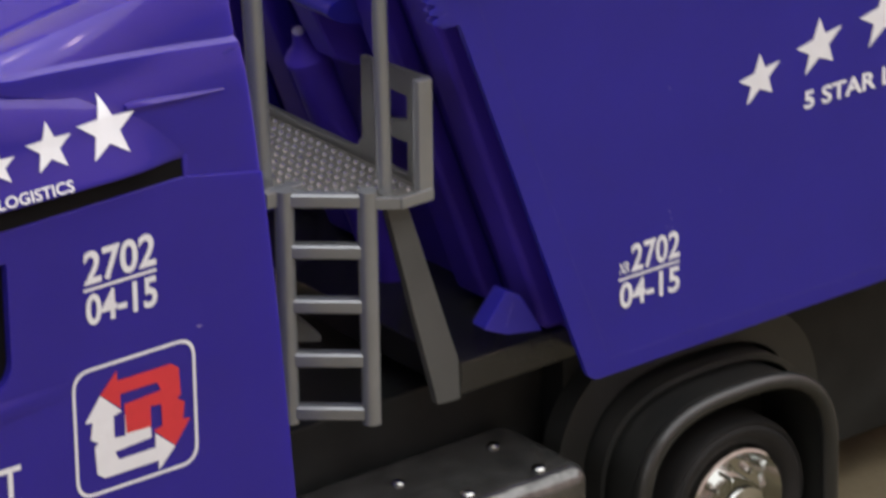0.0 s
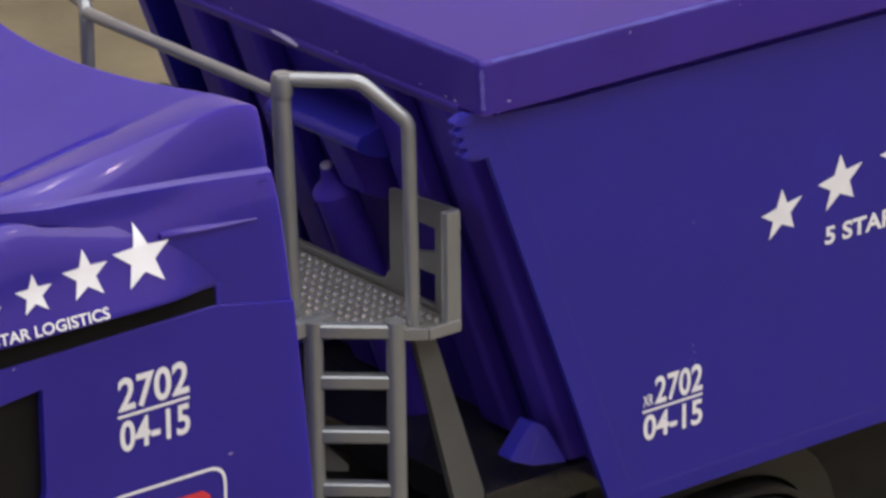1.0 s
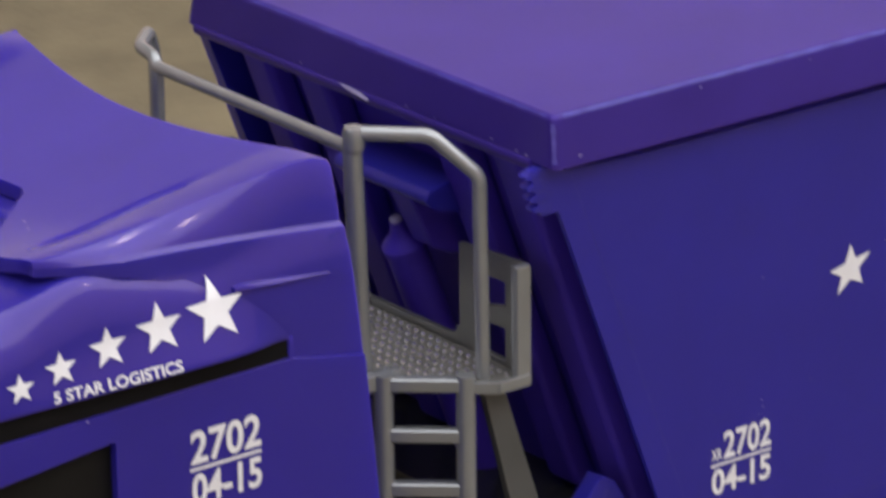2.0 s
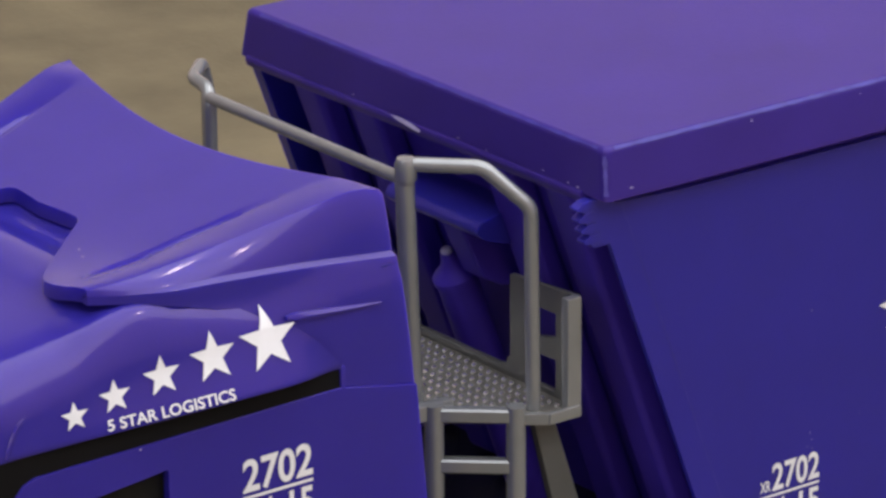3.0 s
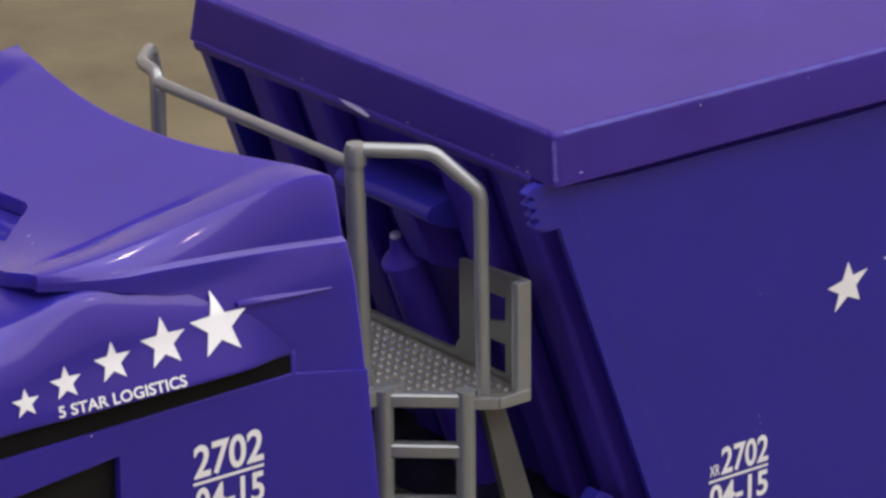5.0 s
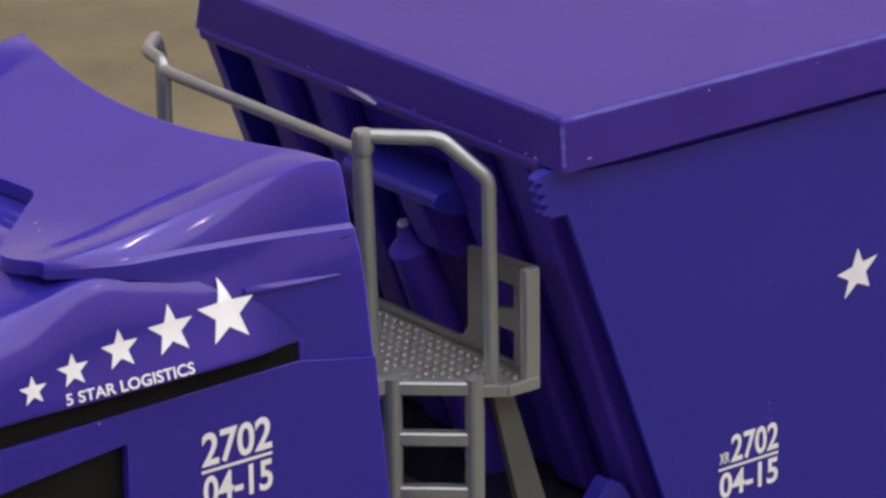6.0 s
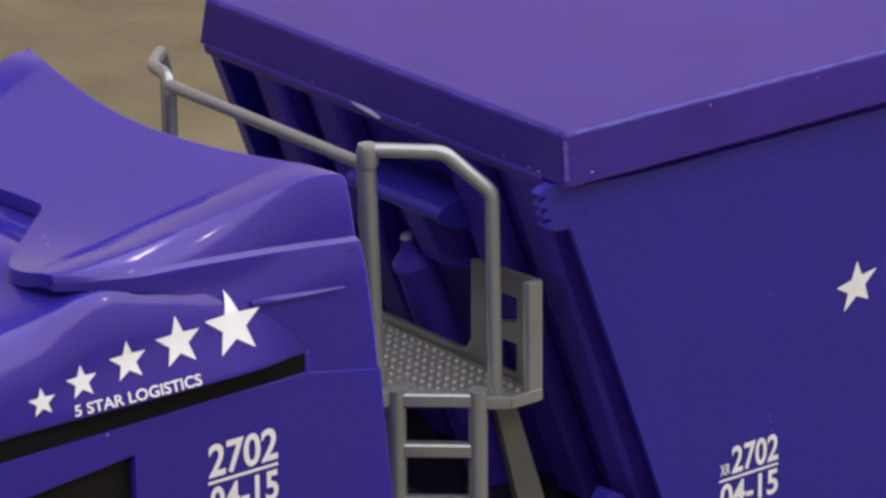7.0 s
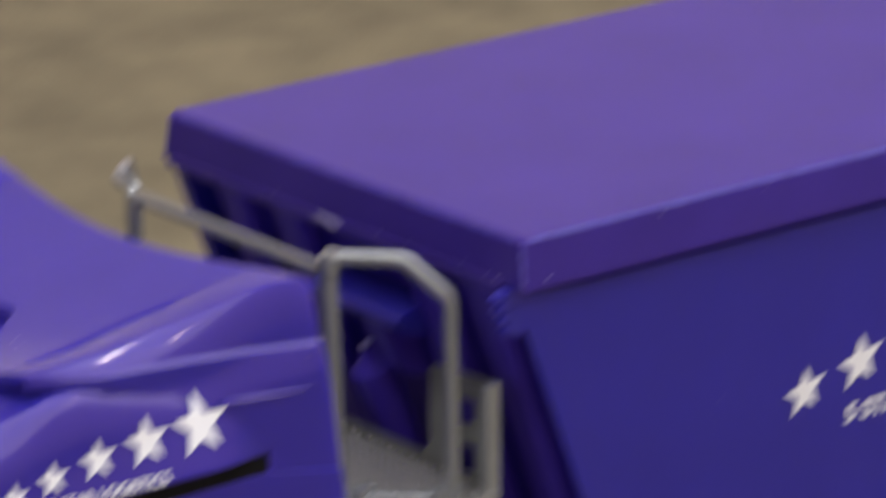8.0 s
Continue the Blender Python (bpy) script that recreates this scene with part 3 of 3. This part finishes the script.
def ladder_unit(flip):
    def m(p):
        return Vector((p[0], 2 * MID - p[1] if flip else p[1], p[2]))

    def bar(p, q, wide, deep, bevel=0.0006):
        p, q = Vector(p), Vector(q)
        d = (q - p).normalized()
        s = FACE if abs(d.dot(FACE)) < 0.9 else RUNG
        t = d.cross(s).normalized()
        bm = bmesh.new()
        vs = [bm.verts.new(c + s * a * deep / 2 + t * b * wide / 2) for c in (p, q) for a, b in ((-1, -1), (1, -1), (1, 1), (-1, 1))]
        for f in ((0, 1, 2, 3), (7, 6, 5, 4), (0, 4, 5, 1), (1, 5, 6, 2), (2, 6, 7, 3), (3, 7, 4, 0)):
            bm.faces.new([vs[i] for i in f])
        bevelled(bm, bevel, 1)
        for v in bm.verts:
            v.co = m(v.co)
        return bm

    right, left = Vector((-0.0176, 0.0203, 0)), Vector((-0.0362, 0.0365, 0))
    ladder = part("ladder", tube([m(right + Vector((0, 0, 0.0868))), m(right + Vector((0, 0, DECK + 0.0012)))], 0.0030, 16), GREY, truck, "silver-grey plastic ladder with flat rungs")
    part("ladder_rail", tube([m(left + Vector((0, 0, 0.0868))), m(left + Vector((0, 0, DECK + 0.0012)))], 0.0030, 16), GREY, ladder)
    gusset = prism([(0.0, 0.1225), (0.0095, 0.1135), (0.0095, 0.1120), (0.0, 0.1120)], lambda u, v, w: m(left + RUNG * u - FACE * (0.003 + w) + Vector((0, 0, v))), 0.002)
    part("gusset", gusset, GREY_DARK, ladder)
    for z in (0.1613, 0.1449, 0.1273, 0.1097, 0.0922):
        part("rung", bar(left + Vector((0, 0, z - 0.0020)), right + Vector((0, 0, z - 0.0020)), 0.0044, 0.0044, 0.00055), GREY, ladder, "", 30, False)
    a, k, b = (-0.0389, 0.046, 0.2368), (-0.0217, 0.031, 0.2363), (-0.0112, 0.021, 0.2238)
    path = bent([(-0.0358, 0.046, TREAD), a, k, b, (-0.0104, 0.021, TREAD)], 0.0028)
    if flip:
        # the far rail steps sideways before it turns down again
        path = bent([(-0.0395, FAR_POST, TREAD), (-0.0395, FAR_POST, 0.2305), (-0.0375, FAR_POST + 0.004, 0.2338), (-0.0365, FAR_POST + 0.0135, 0.2345), (-0.0262, FAR_POST + 0.0235, 0.2350), (-0.0225, FAR_POST + 0.026, 0.226), (-0.0220, FAR_POST + 0.026, TREAD)], 0.003)
        part("handrail", tube(path, 0.0022), GREY, truck, "silver-grey round plastic handrail")
    else:
        rail = part("handrail", tube([m(p) for p in path], 0.0023), GREY, truck, "silver-grey round plastic handrail")
        part("rail_post", tube([(-0.0362, 0.0466, TREAD), (-0.0390, 0.0466, 0.2330)], 0.0030, 16), GREY, rail)
        part("rail_joint", lathe([(0.0, -0.0050), (0.0026, -0.0048), (0.0034, -0.003), (0.0034, 0.0014), (0.0027, 0.0032), (0.0, 0.0037)], Matrix.Translation((-0.0389, 0.046, 0.2355)), 20), GREY, rail)
    # guard panel behind the deck's end and its corner post
    windows = [[(0.0243, 0.1863), (0.0243, 0.1789), (0.0345, 0.1765), (0.0345, 0.1862)], [(0.0243, 0.1714), (0.0243, 0.1613), (0.0345, 0.1613), (0.0345, 0.1710)]]
    panel = prism([(0.0145, 0.1950), (0.0145, 0.1568), (0.0466, 0.1568), (0.0466, 0.1930)], lambda u, v, w: m((0.0028 - w, u, v)), 0.0022, windows, bevel=0.0004)
    guard = part("guard_panel", panel, GUARD, truck, "grey plastic guard with two openings")
    part("guard_post", moved(box(-0.0034, 0.0020, -0.0014, 0.0018, 0, 0.0385, 0.0005), Matrix.Translation(m((0.0, 0.0145, 0.1566)))), GREY, guard)
    part("brace", prism([(-0.0101, 0.1575), (-0.0027, 0.1575), (0.0174, 0.097), (0.0178, 0.0835), (0.009, 0.0840)], lambda u, v, w: m((u, 0.022 + w, v)), 0.003, bevel=0.0004), GREY_DARK, truck)


ladder_unit(False)
ladder_unit(True)
part("cross_rail", tube([(-0.0395, 0.046, 0.2320), (-0.0395, FAR_POST, 0.2320)], 0.0020), GREY, truck)
part("deck_lip", prism([(0.046, TREAD - 0.002), (0.134, TREAD - 0.002), (0.134, 0.1622), (0.053, 0.1622), (0.049, 0.1632), (0.0475, 0.166), (0.046, 0.166)], lambda u, v, w: Vector((0.0028 - w, u, v)), 0.0022, bevel=0.0004), GUARD, platform)
edge = [Vector((0.0014, 0.0142, 0)), Vector((-0.0099, 0.0142, 0)), Vector((-0.0186, 0.0208, 0))]
for a, b in zip(edge, edge[1:]):
    side_way = (b - a).normalized().cross(Vector((0, 0, 1))) * -0.0016
    rim = bmesh.new()
    vs = [rim.verts.new(p + q + Vector((0, 0, z))) for z in (0.1566, 0.1604) for p in (a - (b - a).normalized() * 0.0001, b + (b - a).normalized() * 0.0006) for q in (Vector(), side_way)]
    for f in ((0, 1, 3, 2), (4, 6, 7, 5), (0, 4, 5, 1), (2, 3, 7, 6), (0, 2, 6, 4), (1, 5, 7, 3)):
        rim.faces.new([vs[i] for i in f])
    part("deck_rim", bevelled(rim, 0.0004), GREY, platform)
part("deck_rim", box(-0.0425, -0.0290, 0.0362, 0.0402, 0.1575, 0.1626, 0.0005), GREY, platform)
# raised studs of the tread
studs = bmesh.new()
for i in range(-12, 60):
    for j in range(0, 30):
        p = Vector((-0.0189, 0.021, 0)) + RUNG * (-0.0012 - 0.00245 * i) - FACE * (0.0022 + 0.0060 * j + (0.0030 if i % 2 else 0.0))
        if -0.044 < p.x < 0.0 and 0.018 < p.y < 0.16 and (p - Vector((-0.0189, 0.021, 0))).dot(FACE) < -0.0012:
            bmesh.ops.create_icosphere(studs, subdivisions=1, radius=1.0, matrix=Matrix.Translation((p.x, p.y, TREAD)) @ Matrix.Rotation(math.atan2(-0.656, 0.755), 4, "Z") @ Matrix.Diagonal((0.0011, 0.0018, 0.0011, 1)))
tagged(part("tread_studs", studs, STUD, platform), kind="stuff")

# lifting ram between cab and body
lean = Matrix.Translation((0.0122, MID, 0.1795)) @ Matrix.Rotation(math.atan(-0.3725), 4, "Y")
ram = part("ram", lathe([(0.0, -0.10), (0.0066, -0.10), (0.0066, -0.0038), (0.0073, -0.0034), (0.0073, -0.0016), (0.0064, -0.0004), (0.0048, 0.0008), (0.0035, 0.0024), (0.0027, 0.0042), (0.0023, 0.0066), (0.0, 0.0066)], lean), BLUE_LIFTED, truck)
part("ram_pin", lathe([(0.0, 0.0064), (0.0018, 0.0065), (0.0020, 0.0074), (0.0014, 0.0082), (0.0, 0.0084)], lean), PIN, ram, "pale grey ram head")

# --- chassis ---
part("subframe", box(0.07, 0.34, 0.036, 0.144, 0.012, 0.0862, 0.001), FRAME_BLACK, truck)
part("chassis", box(-0.22, 0.34, 0.046, 0.134, 0.006, 0.078, 0.002), FRAME_BLACK, truck)
part("mount_block", box(0.0178, 0.075, 0.022, 0.158, 0.0845, 0.0955, 0.001), BLACK, truck)
tank = part("fuel_tank", box(-0.055, 0.0530, 0.0, 0.045, 0.018, 0.0590, 0.0065, 6), TANK, truck, "grey metallic plastic fuel tank")
for x, y in ((0.0366, 0.0301), (-0.0026, 0.0276), (-0.036, 0.027), (0.0368, 0.0078), (0.0090, 0.0078)):
    part("tank_bolt", lathe([(0.0022, -0.001), (0.0022, 0.0006), (0.0016, 0.0012), (0.0, 0.0015)], Matrix.Translation((x, y, 0.0590)), 20), CHROME, tank)


def wheel(x, y, sgn):
    m = Matrix.Translation((x, y, 0.0190)) @ Matrix.Rotation(radians(90 * sgn), 4, "X")
    tyre = part("wheel", lathe([(0.019, -0.022), (0.027, -0.022), (0.0296, -0.019), (0.0300, -0.011), (0.0297, -0.003), (0.0285, -0.0006), (0.0275, -0.0012), (0.0265, 0.0), (0.0245, 0.0), (0.0215, -0.002), (0.020, -0.005)], m, 64), RUBBER, truck, "black rubber tyre on a chrome hub")
    hub = part("hub", lathe([(0.0205, -0.005), (0.0198, -0.0005), (0.0188, 0.0), (0.0172, -0.003), (0.0145, -0.006), (0.010, -0.0065), (0.0095, 0.001), (0.008, 0.0035), (0.004, 0.0045), (0.0, 0.0047)], m, 64), CHROME, tyre, "shiny chrome wheel hub")
    for k in range(8):
        a = math.pi * k / 4
        nut = m @ Matrix.Translation((0.0125 * math.cos(a), 0.0125 * math.sin(a), -0.006))
        part("nut", lathe([(0.0013, 0.0), (0.0013, 0.0022), (0.0008, 0.003), (0.0, 0.003)], nut, 6), CHROME, hub)


for x in (0.121, -0.165):
    wheel(x, 0.010, 1)
    wheel(x, 2 * MID - 0.010, -1)


def arch(x, a, b, k):
    """A squarish half ring over a wheel."""
    c, q = math.cos(math.pi * k), math.sin(math.pi * k)
    return (x + a * math.copysign(abs(c) ** 0.72, c), 0.0275 + b * abs(q) ** 0.72)


def fender(x, y0, y1, a, b, thick):
    outer = [(x + a, 0.008)] + [arch(x, a, b, k / 32) for k in range(33)] + [(x - a, 0.008)]
    inner = [(x + a - thick, 0.008)] + [arch(x, a - thick, b - thick, k / 32) for k in range(33)] + [(x - a + thick, 0.008)]
    ring = outer + inner[::-1]
    return prism(ring, lambda u, v, w: Vector((u, y0 + w, v)), y1 - y0, bevel=0.0005)


for lo, hi, flip in ((0.005, 0.046, False), (0.134, 0.175, True)):
    guard = part("fender", fender(0.116, lo, hi, 0.0405, 0.0362, 0.0025), FENDER, truck, "black plastic mudguard")
    y = hi if flip else lo
    line = [(0.156, 0.008)] + [arch(0.116, 0.0400, 0.0357, k / 40) for k in range(41)] + [(0.076, 0.008)]
    bead = tube([Vector((u, y, v)) for u, v in line], 0.0029)
    part("fender_bead", bead, FENDER, guard)
    # two wider terraces towards the chassis
    for back, a, b, deep in ((0.015, 0.0445, 0.0394, 0.026), (0.023, 0.0560, 0.0520, 0.009)):
        y0, y1 = (hi - back - deep, hi - back) if flip else (lo + back, lo + back + deep)
        part("fender_step", fender(0.116, y0, y1, a, b, 0.002 if back < 0.02 else 0.011), FENDER, guard)

# ---- printing on the cab and the body ----
def star_outline(x, z, r, rise=0.0):
    """A five-pointed star whose arms climb to the rear by a slope."""
    out = []
    for k in range(10):
        a = radians(90 + 36 * k)
        q = r if k % 2 == 0 else r * 0.42
        out.append((x + q * math.cos(a), z + 0.92 * q * math.sin(a) + rise * q * math.cos(a)))
    return out


def decal(name, outline, mat, parent, y_of, holes=(), lift=0.00025, label=""):
    """A thin printed patch that follows the surface under it."""
    from mathutils.geometry import tessellate_polygon
    loops = [list(outline)] + [list(h) for h in holes]
    flat = [p for lp in loops for p in lp]
    bm = bmesh.new()
    vs = [bm.verts.new((u, 0, v)) for u, v in flat]
    for a, b, c in tessellate_polygon([[Vector((u, v, 0)) for u, v in lp] for lp in loops]):
        bm.faces.new((vs[a], vs[b], vs[c]))
    for _ in range(2):
        long = [e for e in bm.edges if e.calc_length() > 0.0022]
        if long:
            bmesh.ops.subdivide_edges(bm, edges=long, cuts=1)
            bmesh.ops.triangulate(bm, faces=bm.faces)
    for v in bm.verts:
        v.co.y = y_of(v.co.x, v.co.z) - lift
    return part(name, bm, mat, parent, label)


def text_decal(name, words, x0, x1, z0, z1, mat, parent, y_of, bold=0.02, shear=0.0, lift=0.00025):
    """Printed words that fill the space from x0 to x1 and z0 to z1."""
    curve = bpy.data.curves.new("words", "FONT")
    curve.body, curve.size, curve.offset, curve.shear = words, 1.0, bold, shear
    curve.resolution_u = 4
    temp = new("words", curve)
    bpy.context.view_layer.update()
    me = bpy.data.meshes.new_from_object(temp.evaluated_get(bpy.context.evaluated_depsgraph_get()))
    bpy.data.objects.remove(temp)
    bm = bmesh.new()
    bm.from_mesh(me)
    bpy.data.meshes.remove(me)
    us, ws = [v.co.x for v in bm.verts], [v.co.y for v in bm.verts]
    u0, u1, w0, w1 = min(us), max(us), min(ws), max(ws)
    for v in bm.verts:
        x, z = x0 + (v.co.x - u0) / (u1 - u0) * (x1 - x0), z0 + (v.co.y - w0) / (w1 - w0) * (z1 - z0)
        v.co = (x, y_of(x, z) - lift, z)
    return part(name, bm, mat, parent)


def cab_flat(x, z):
    return CAB_Y


def box_flat(x, z):
    return SIDE


for x, z, r in ((-0.1208, 0.2136, 0.0101), (-0.1400, 0.2130, 0.0080), (-0.1574, 0.2115, 0.0064), (-0.1732, 0.2092, 0.0053), (-0.1866, 0.2065, 0.0046)):
    decal("star", star_outline(x, z, r), WHITE, cab_roof, side_y, lift=0.0004, label="white printed star")
text_decal("lettering", "5 STAR LOGISTICS", -0.1768, -0.1350, 0.2001, 0.2033, WHITE, cab_roof, side_y, 0.018, 0.0, 0.0003)


def date_block(x0, x1, z_low, z_high, parent, y_of, prefix=""):
    """A number over a bar over a date."""
    h = z_high - z_low
    start = x0 + (0.0048 if prefix else 0.0)
    text_decal("number", "2702", start, x1, z_low + h * 0.545, z_high, WHITE, parent, y_of, 0.022)
    decal("bar", [(x0 - 0.0003, z_low + h * 0.465), (x1, z_low + h * 0.465), (x1, z_low + h * 0.505), (x0 - 0.0003, z_low + h * 0.505)], WHITE, parent, y_of)
    text_decal("date", "04-15", x0 + 0.0002, x1, z_low, z_low + h * 0.42, WHITE, parent, y_of, 0.024)
    if prefix:
        text_decal("prefix", prefix, x0, start - 0.0006, z_low + h * 0.57, z_low + h * 0.75, WHITE, parent, y_of, 0.02)


date_block(-0.1305, -0.1060, 0.1562, 0.1789, near_side, cab_flat)
date_block(0.0657, 0.0901, 0.1058, 0.1263, near_box_side, box_flat, "XR")
for x, z, r in ((0.1223, 0.1679, 0.0090), (0.1469, 0.1728, 0.0101), (0.1745, 0.1766, 0.0113)):
    decal("star", star_outline(x, z, r, 0.19), WHITE, near_box_side, box_flat, label="white printed star")
text_decal("lettering", "5 STAR L", 0.1409, 0.1785, 0.1528, 0.1589, WHITE, near_box_side, box_flat, 0.03, 0.0)
text_decal("lettering", "T", -0.1618, -0.1545, 0.1117, 0.1212, WHITE, near_side, cab_flat, 0.02)
decal("bar", [(-0.175, 0.1098), (-0.1545, 0.1098), (-0.1545, 0.1103), (-0.175, 0.1103)], WHITE, near_side, cab_flat)

# a framed emblem of two interlocked arrows
EX, EZ, EW, EH = -0.1362, 0.1036, 0.0424, 0.0398
frame_out = rounded([(EX, EZ), (EX + EW, EZ), (EX + EW, EZ + EH), (EX, EZ + EH)], 0.0062, 6)
frame_in = rounded([(EX + 0.001, EZ + 0.001), (EX + EW - 0.001, EZ + 0.001), (EX + EW - 0.001, EZ + EH - 0.001), (EX + 0.001, EZ + EH - 0.001)], 0.0054, 6)
decal("emblem_frame", frame_out, WHITE, near_side, cab_flat, [frame_in], label="thin white rounded frame")


def emblem(points):
    return [(EX + u * EW, EZ + v * EH) for u, v in points]


HALF = [(0.22, 0.77), (0.36, 0.92), (0.36, 0.84), (0.80, 0.84), (0.86, 0.79), (0.87, 0.58), (0.84, 0.55), (0.90, 0.51), (0.88, 0.38), (0.94, 0.37),
        (0.81, 0.19), (0.64, 0.36), (0.71, 0.38), (0.71, 0.55), (0.62, 0.56), (0.62, 0.40), (0.42, 0.41), (0.41, 0.64), (0.71, 0.66), (0.68, 0.73), (0.38, 0.73), (0.38, 0.62)]
decal("emblem_arrow", emblem(HALF), RED, near_side, cab_flat, lift=0.0003, label="red printed double arrow")
decal("emblem_arrow", emblem([(1.03 - u, 0.955 - v) for u, v in HALF]), WHITE, near_side, cab_flat, lift=0.00025, label="white printed double arrow")


# ---- small scuffs and chips ----
def chip(name, p, size, normal_axis, parent, mat=WHITE):
    """A tiny rubbed patch lying on a face."""
    bm = bmesh.new()
    pts = []
    for k in range(9):
        a = 2 * math.pi * k / 9
        r = random.uniform(0.6, 1.0)
        u, v = size[0] * r * math.cos(a), size[1] * r * math.sin(a)
        off = {"x": (-0.00008, u, v), "y": (u, -0.00008, v), "z": (u, v, 0.00008)}[normal_axis]
        pts.append(bm.verts.new(Vector(p) + Vector(off)))
    bm.faces.new(pts)
    return part(name, bm, mat, parent, "pale rubbed scuff")


def skirt(z):
    """How far the flared skirt of the lid stands out at a height."""
    return lerp([(0.2291, 1.0), (0.2424, 0.0)], z)


PALE = material("rubbed_plastic", (0.36, 0.33, 0.55), 0.5, spread=0.15, scale=600)
PALE_BLUE = material("whitened_blue_edge", (0.068, 0.053, 0.33), 0.5, spread=0.3, scale=500)
scuff = bmesh.new()
pts = [(0.1035, 0.2300), (0.099, 0.2290), (0.095, 0.2286), (0.0885, 0.2279), (0.0874, 0.2287), (0.092, 0.2297), (0.098, 0.2302)]
scuff.faces.new([scuff.verts.new((-0.0020 if z < 0.2292 else -0.0016, y, z)) for y, z in pts])
part("scuff", scuff, PALE, lid, "pale rubbed scuff")
part("scuff", prism([(0.0322, 0.1142), (0.0324, 0.1140), (0.0296, 0.1070), (0.0293, 0.1072)], xz(0.01385), 0.0003), PALE_BLUE, near_foot, "thin pale scratch")
# a pale strip paints the highlight and wear of the lid's upright corner
worn = bmesh.new()
rows = []
for k in range(13):
    z = 0.2308 + 0.0118 * k / 12
    x, y = 0.0002 - 0.0010 * skirt(z) + 0.00070, 0.0007 - 0.0022 * skirt(z) + 0.00070
    w = random.uniform(0.0002, 0.0006)
    rows.append([worn.verts.new((x + w * a - 0.00006, y - w * a - 0.00006, z)) for a in (-1, 1)])
for a, b in zip(rows, rows[1:]):
    worn.faces.new((a[0], a[1], b[1], b[0]))
part("edge_shine_wear", worn, PALE_BLUE, lid, "pale corner edge, painted highlight and wear")
# fainter strips paint the highlight and rubbing along its upper edges
for along in ("x", "y"):
    worn = bmesh.new()
    rows = []
    for k in range(90 if along == "x" else 45):
        u, w = 0.0045 + 0.0039 * k, random.uniform(0.00015, 0.0005)
        inset, z = 0.00056, 0.24444
        if along == "x":
            rows.append([worn.verts.new((u, 0.0007 + inset + w * a, z + w * a)) for a in (-1, 1)])
        else:
            rows.append([worn.verts.new((0.0002 + inset + w * a, u, z + w * a)) for a in (-1, 1)])
    for a, b in zip(rows, rows[1:]):
        worn.faces.new((a[0], a[1], b[1], b[0]))
    part("edge_shine_wear", worn, BLUE_EDGE, lid, "faintly lighter upper edge, painted highlight and rubbing")
for x, z, size in ((0.0572, 0.2421, (0.0005, 0.0008)), (0.0092, 0.2318, (0.0010, 0.0004)), (0.1010, 0.2419, (0.0004, 0.0003))):
    chip("scuff", (x, 0.0007 - 0.0022 * skirt(z), z), size, "y", lid, PALE)
for y, z, size in ((0.0165, 0.2308, (0.0006, 0.0004)), (0.0285, 0.2314, (0.0007, 0.0003)), (0.0560, 0.2306, (0.0004, 0.0003)), (0.0120, 0.2306, (0.0009, 0.0004)), (0.0700, 0.2308, (0.0009, 0.0002)), (0.1240, 0.2310, (0.0008, 0.0003))):
    chip("scuff", (0.0002 - 0.0010 * skirt(z), y, z), size, "x", lid, PALE)
for p, size, ax, parent in (((0.0868, SIDE, 0.1305), (0.0003, 0.0003), "y", near_box_side), ((0.0850, SIDE, 0.1285), (0.0002, 0.0002), "y", near_box_side), ((0.0872, SIDE, 0.1275), (0.0003, 0.0002), "y", near_box_side),
                            ((0.0861, SIDE, 0.1330), (0.0002, 0.0005), "y", near_box_side), ((-0.0918, CAB_Y, 0.1457), (0.0011, 0.0004), "y", near_side), ((-0.1648, CAB_Y, 0.1910), (0.0004, 0.0004), "y", near_side)):
    chip("scuff", p, size, ax, parent, PALE)
for p, size in (((-0.1561, 0.0442, 0.2366), (0.0006, 0.0003)), ((-0.1584, 0.0389, 0.2364), (0.0003, 0.0003))):
    chip("scuff", p, size, "z", deflector, PALE)
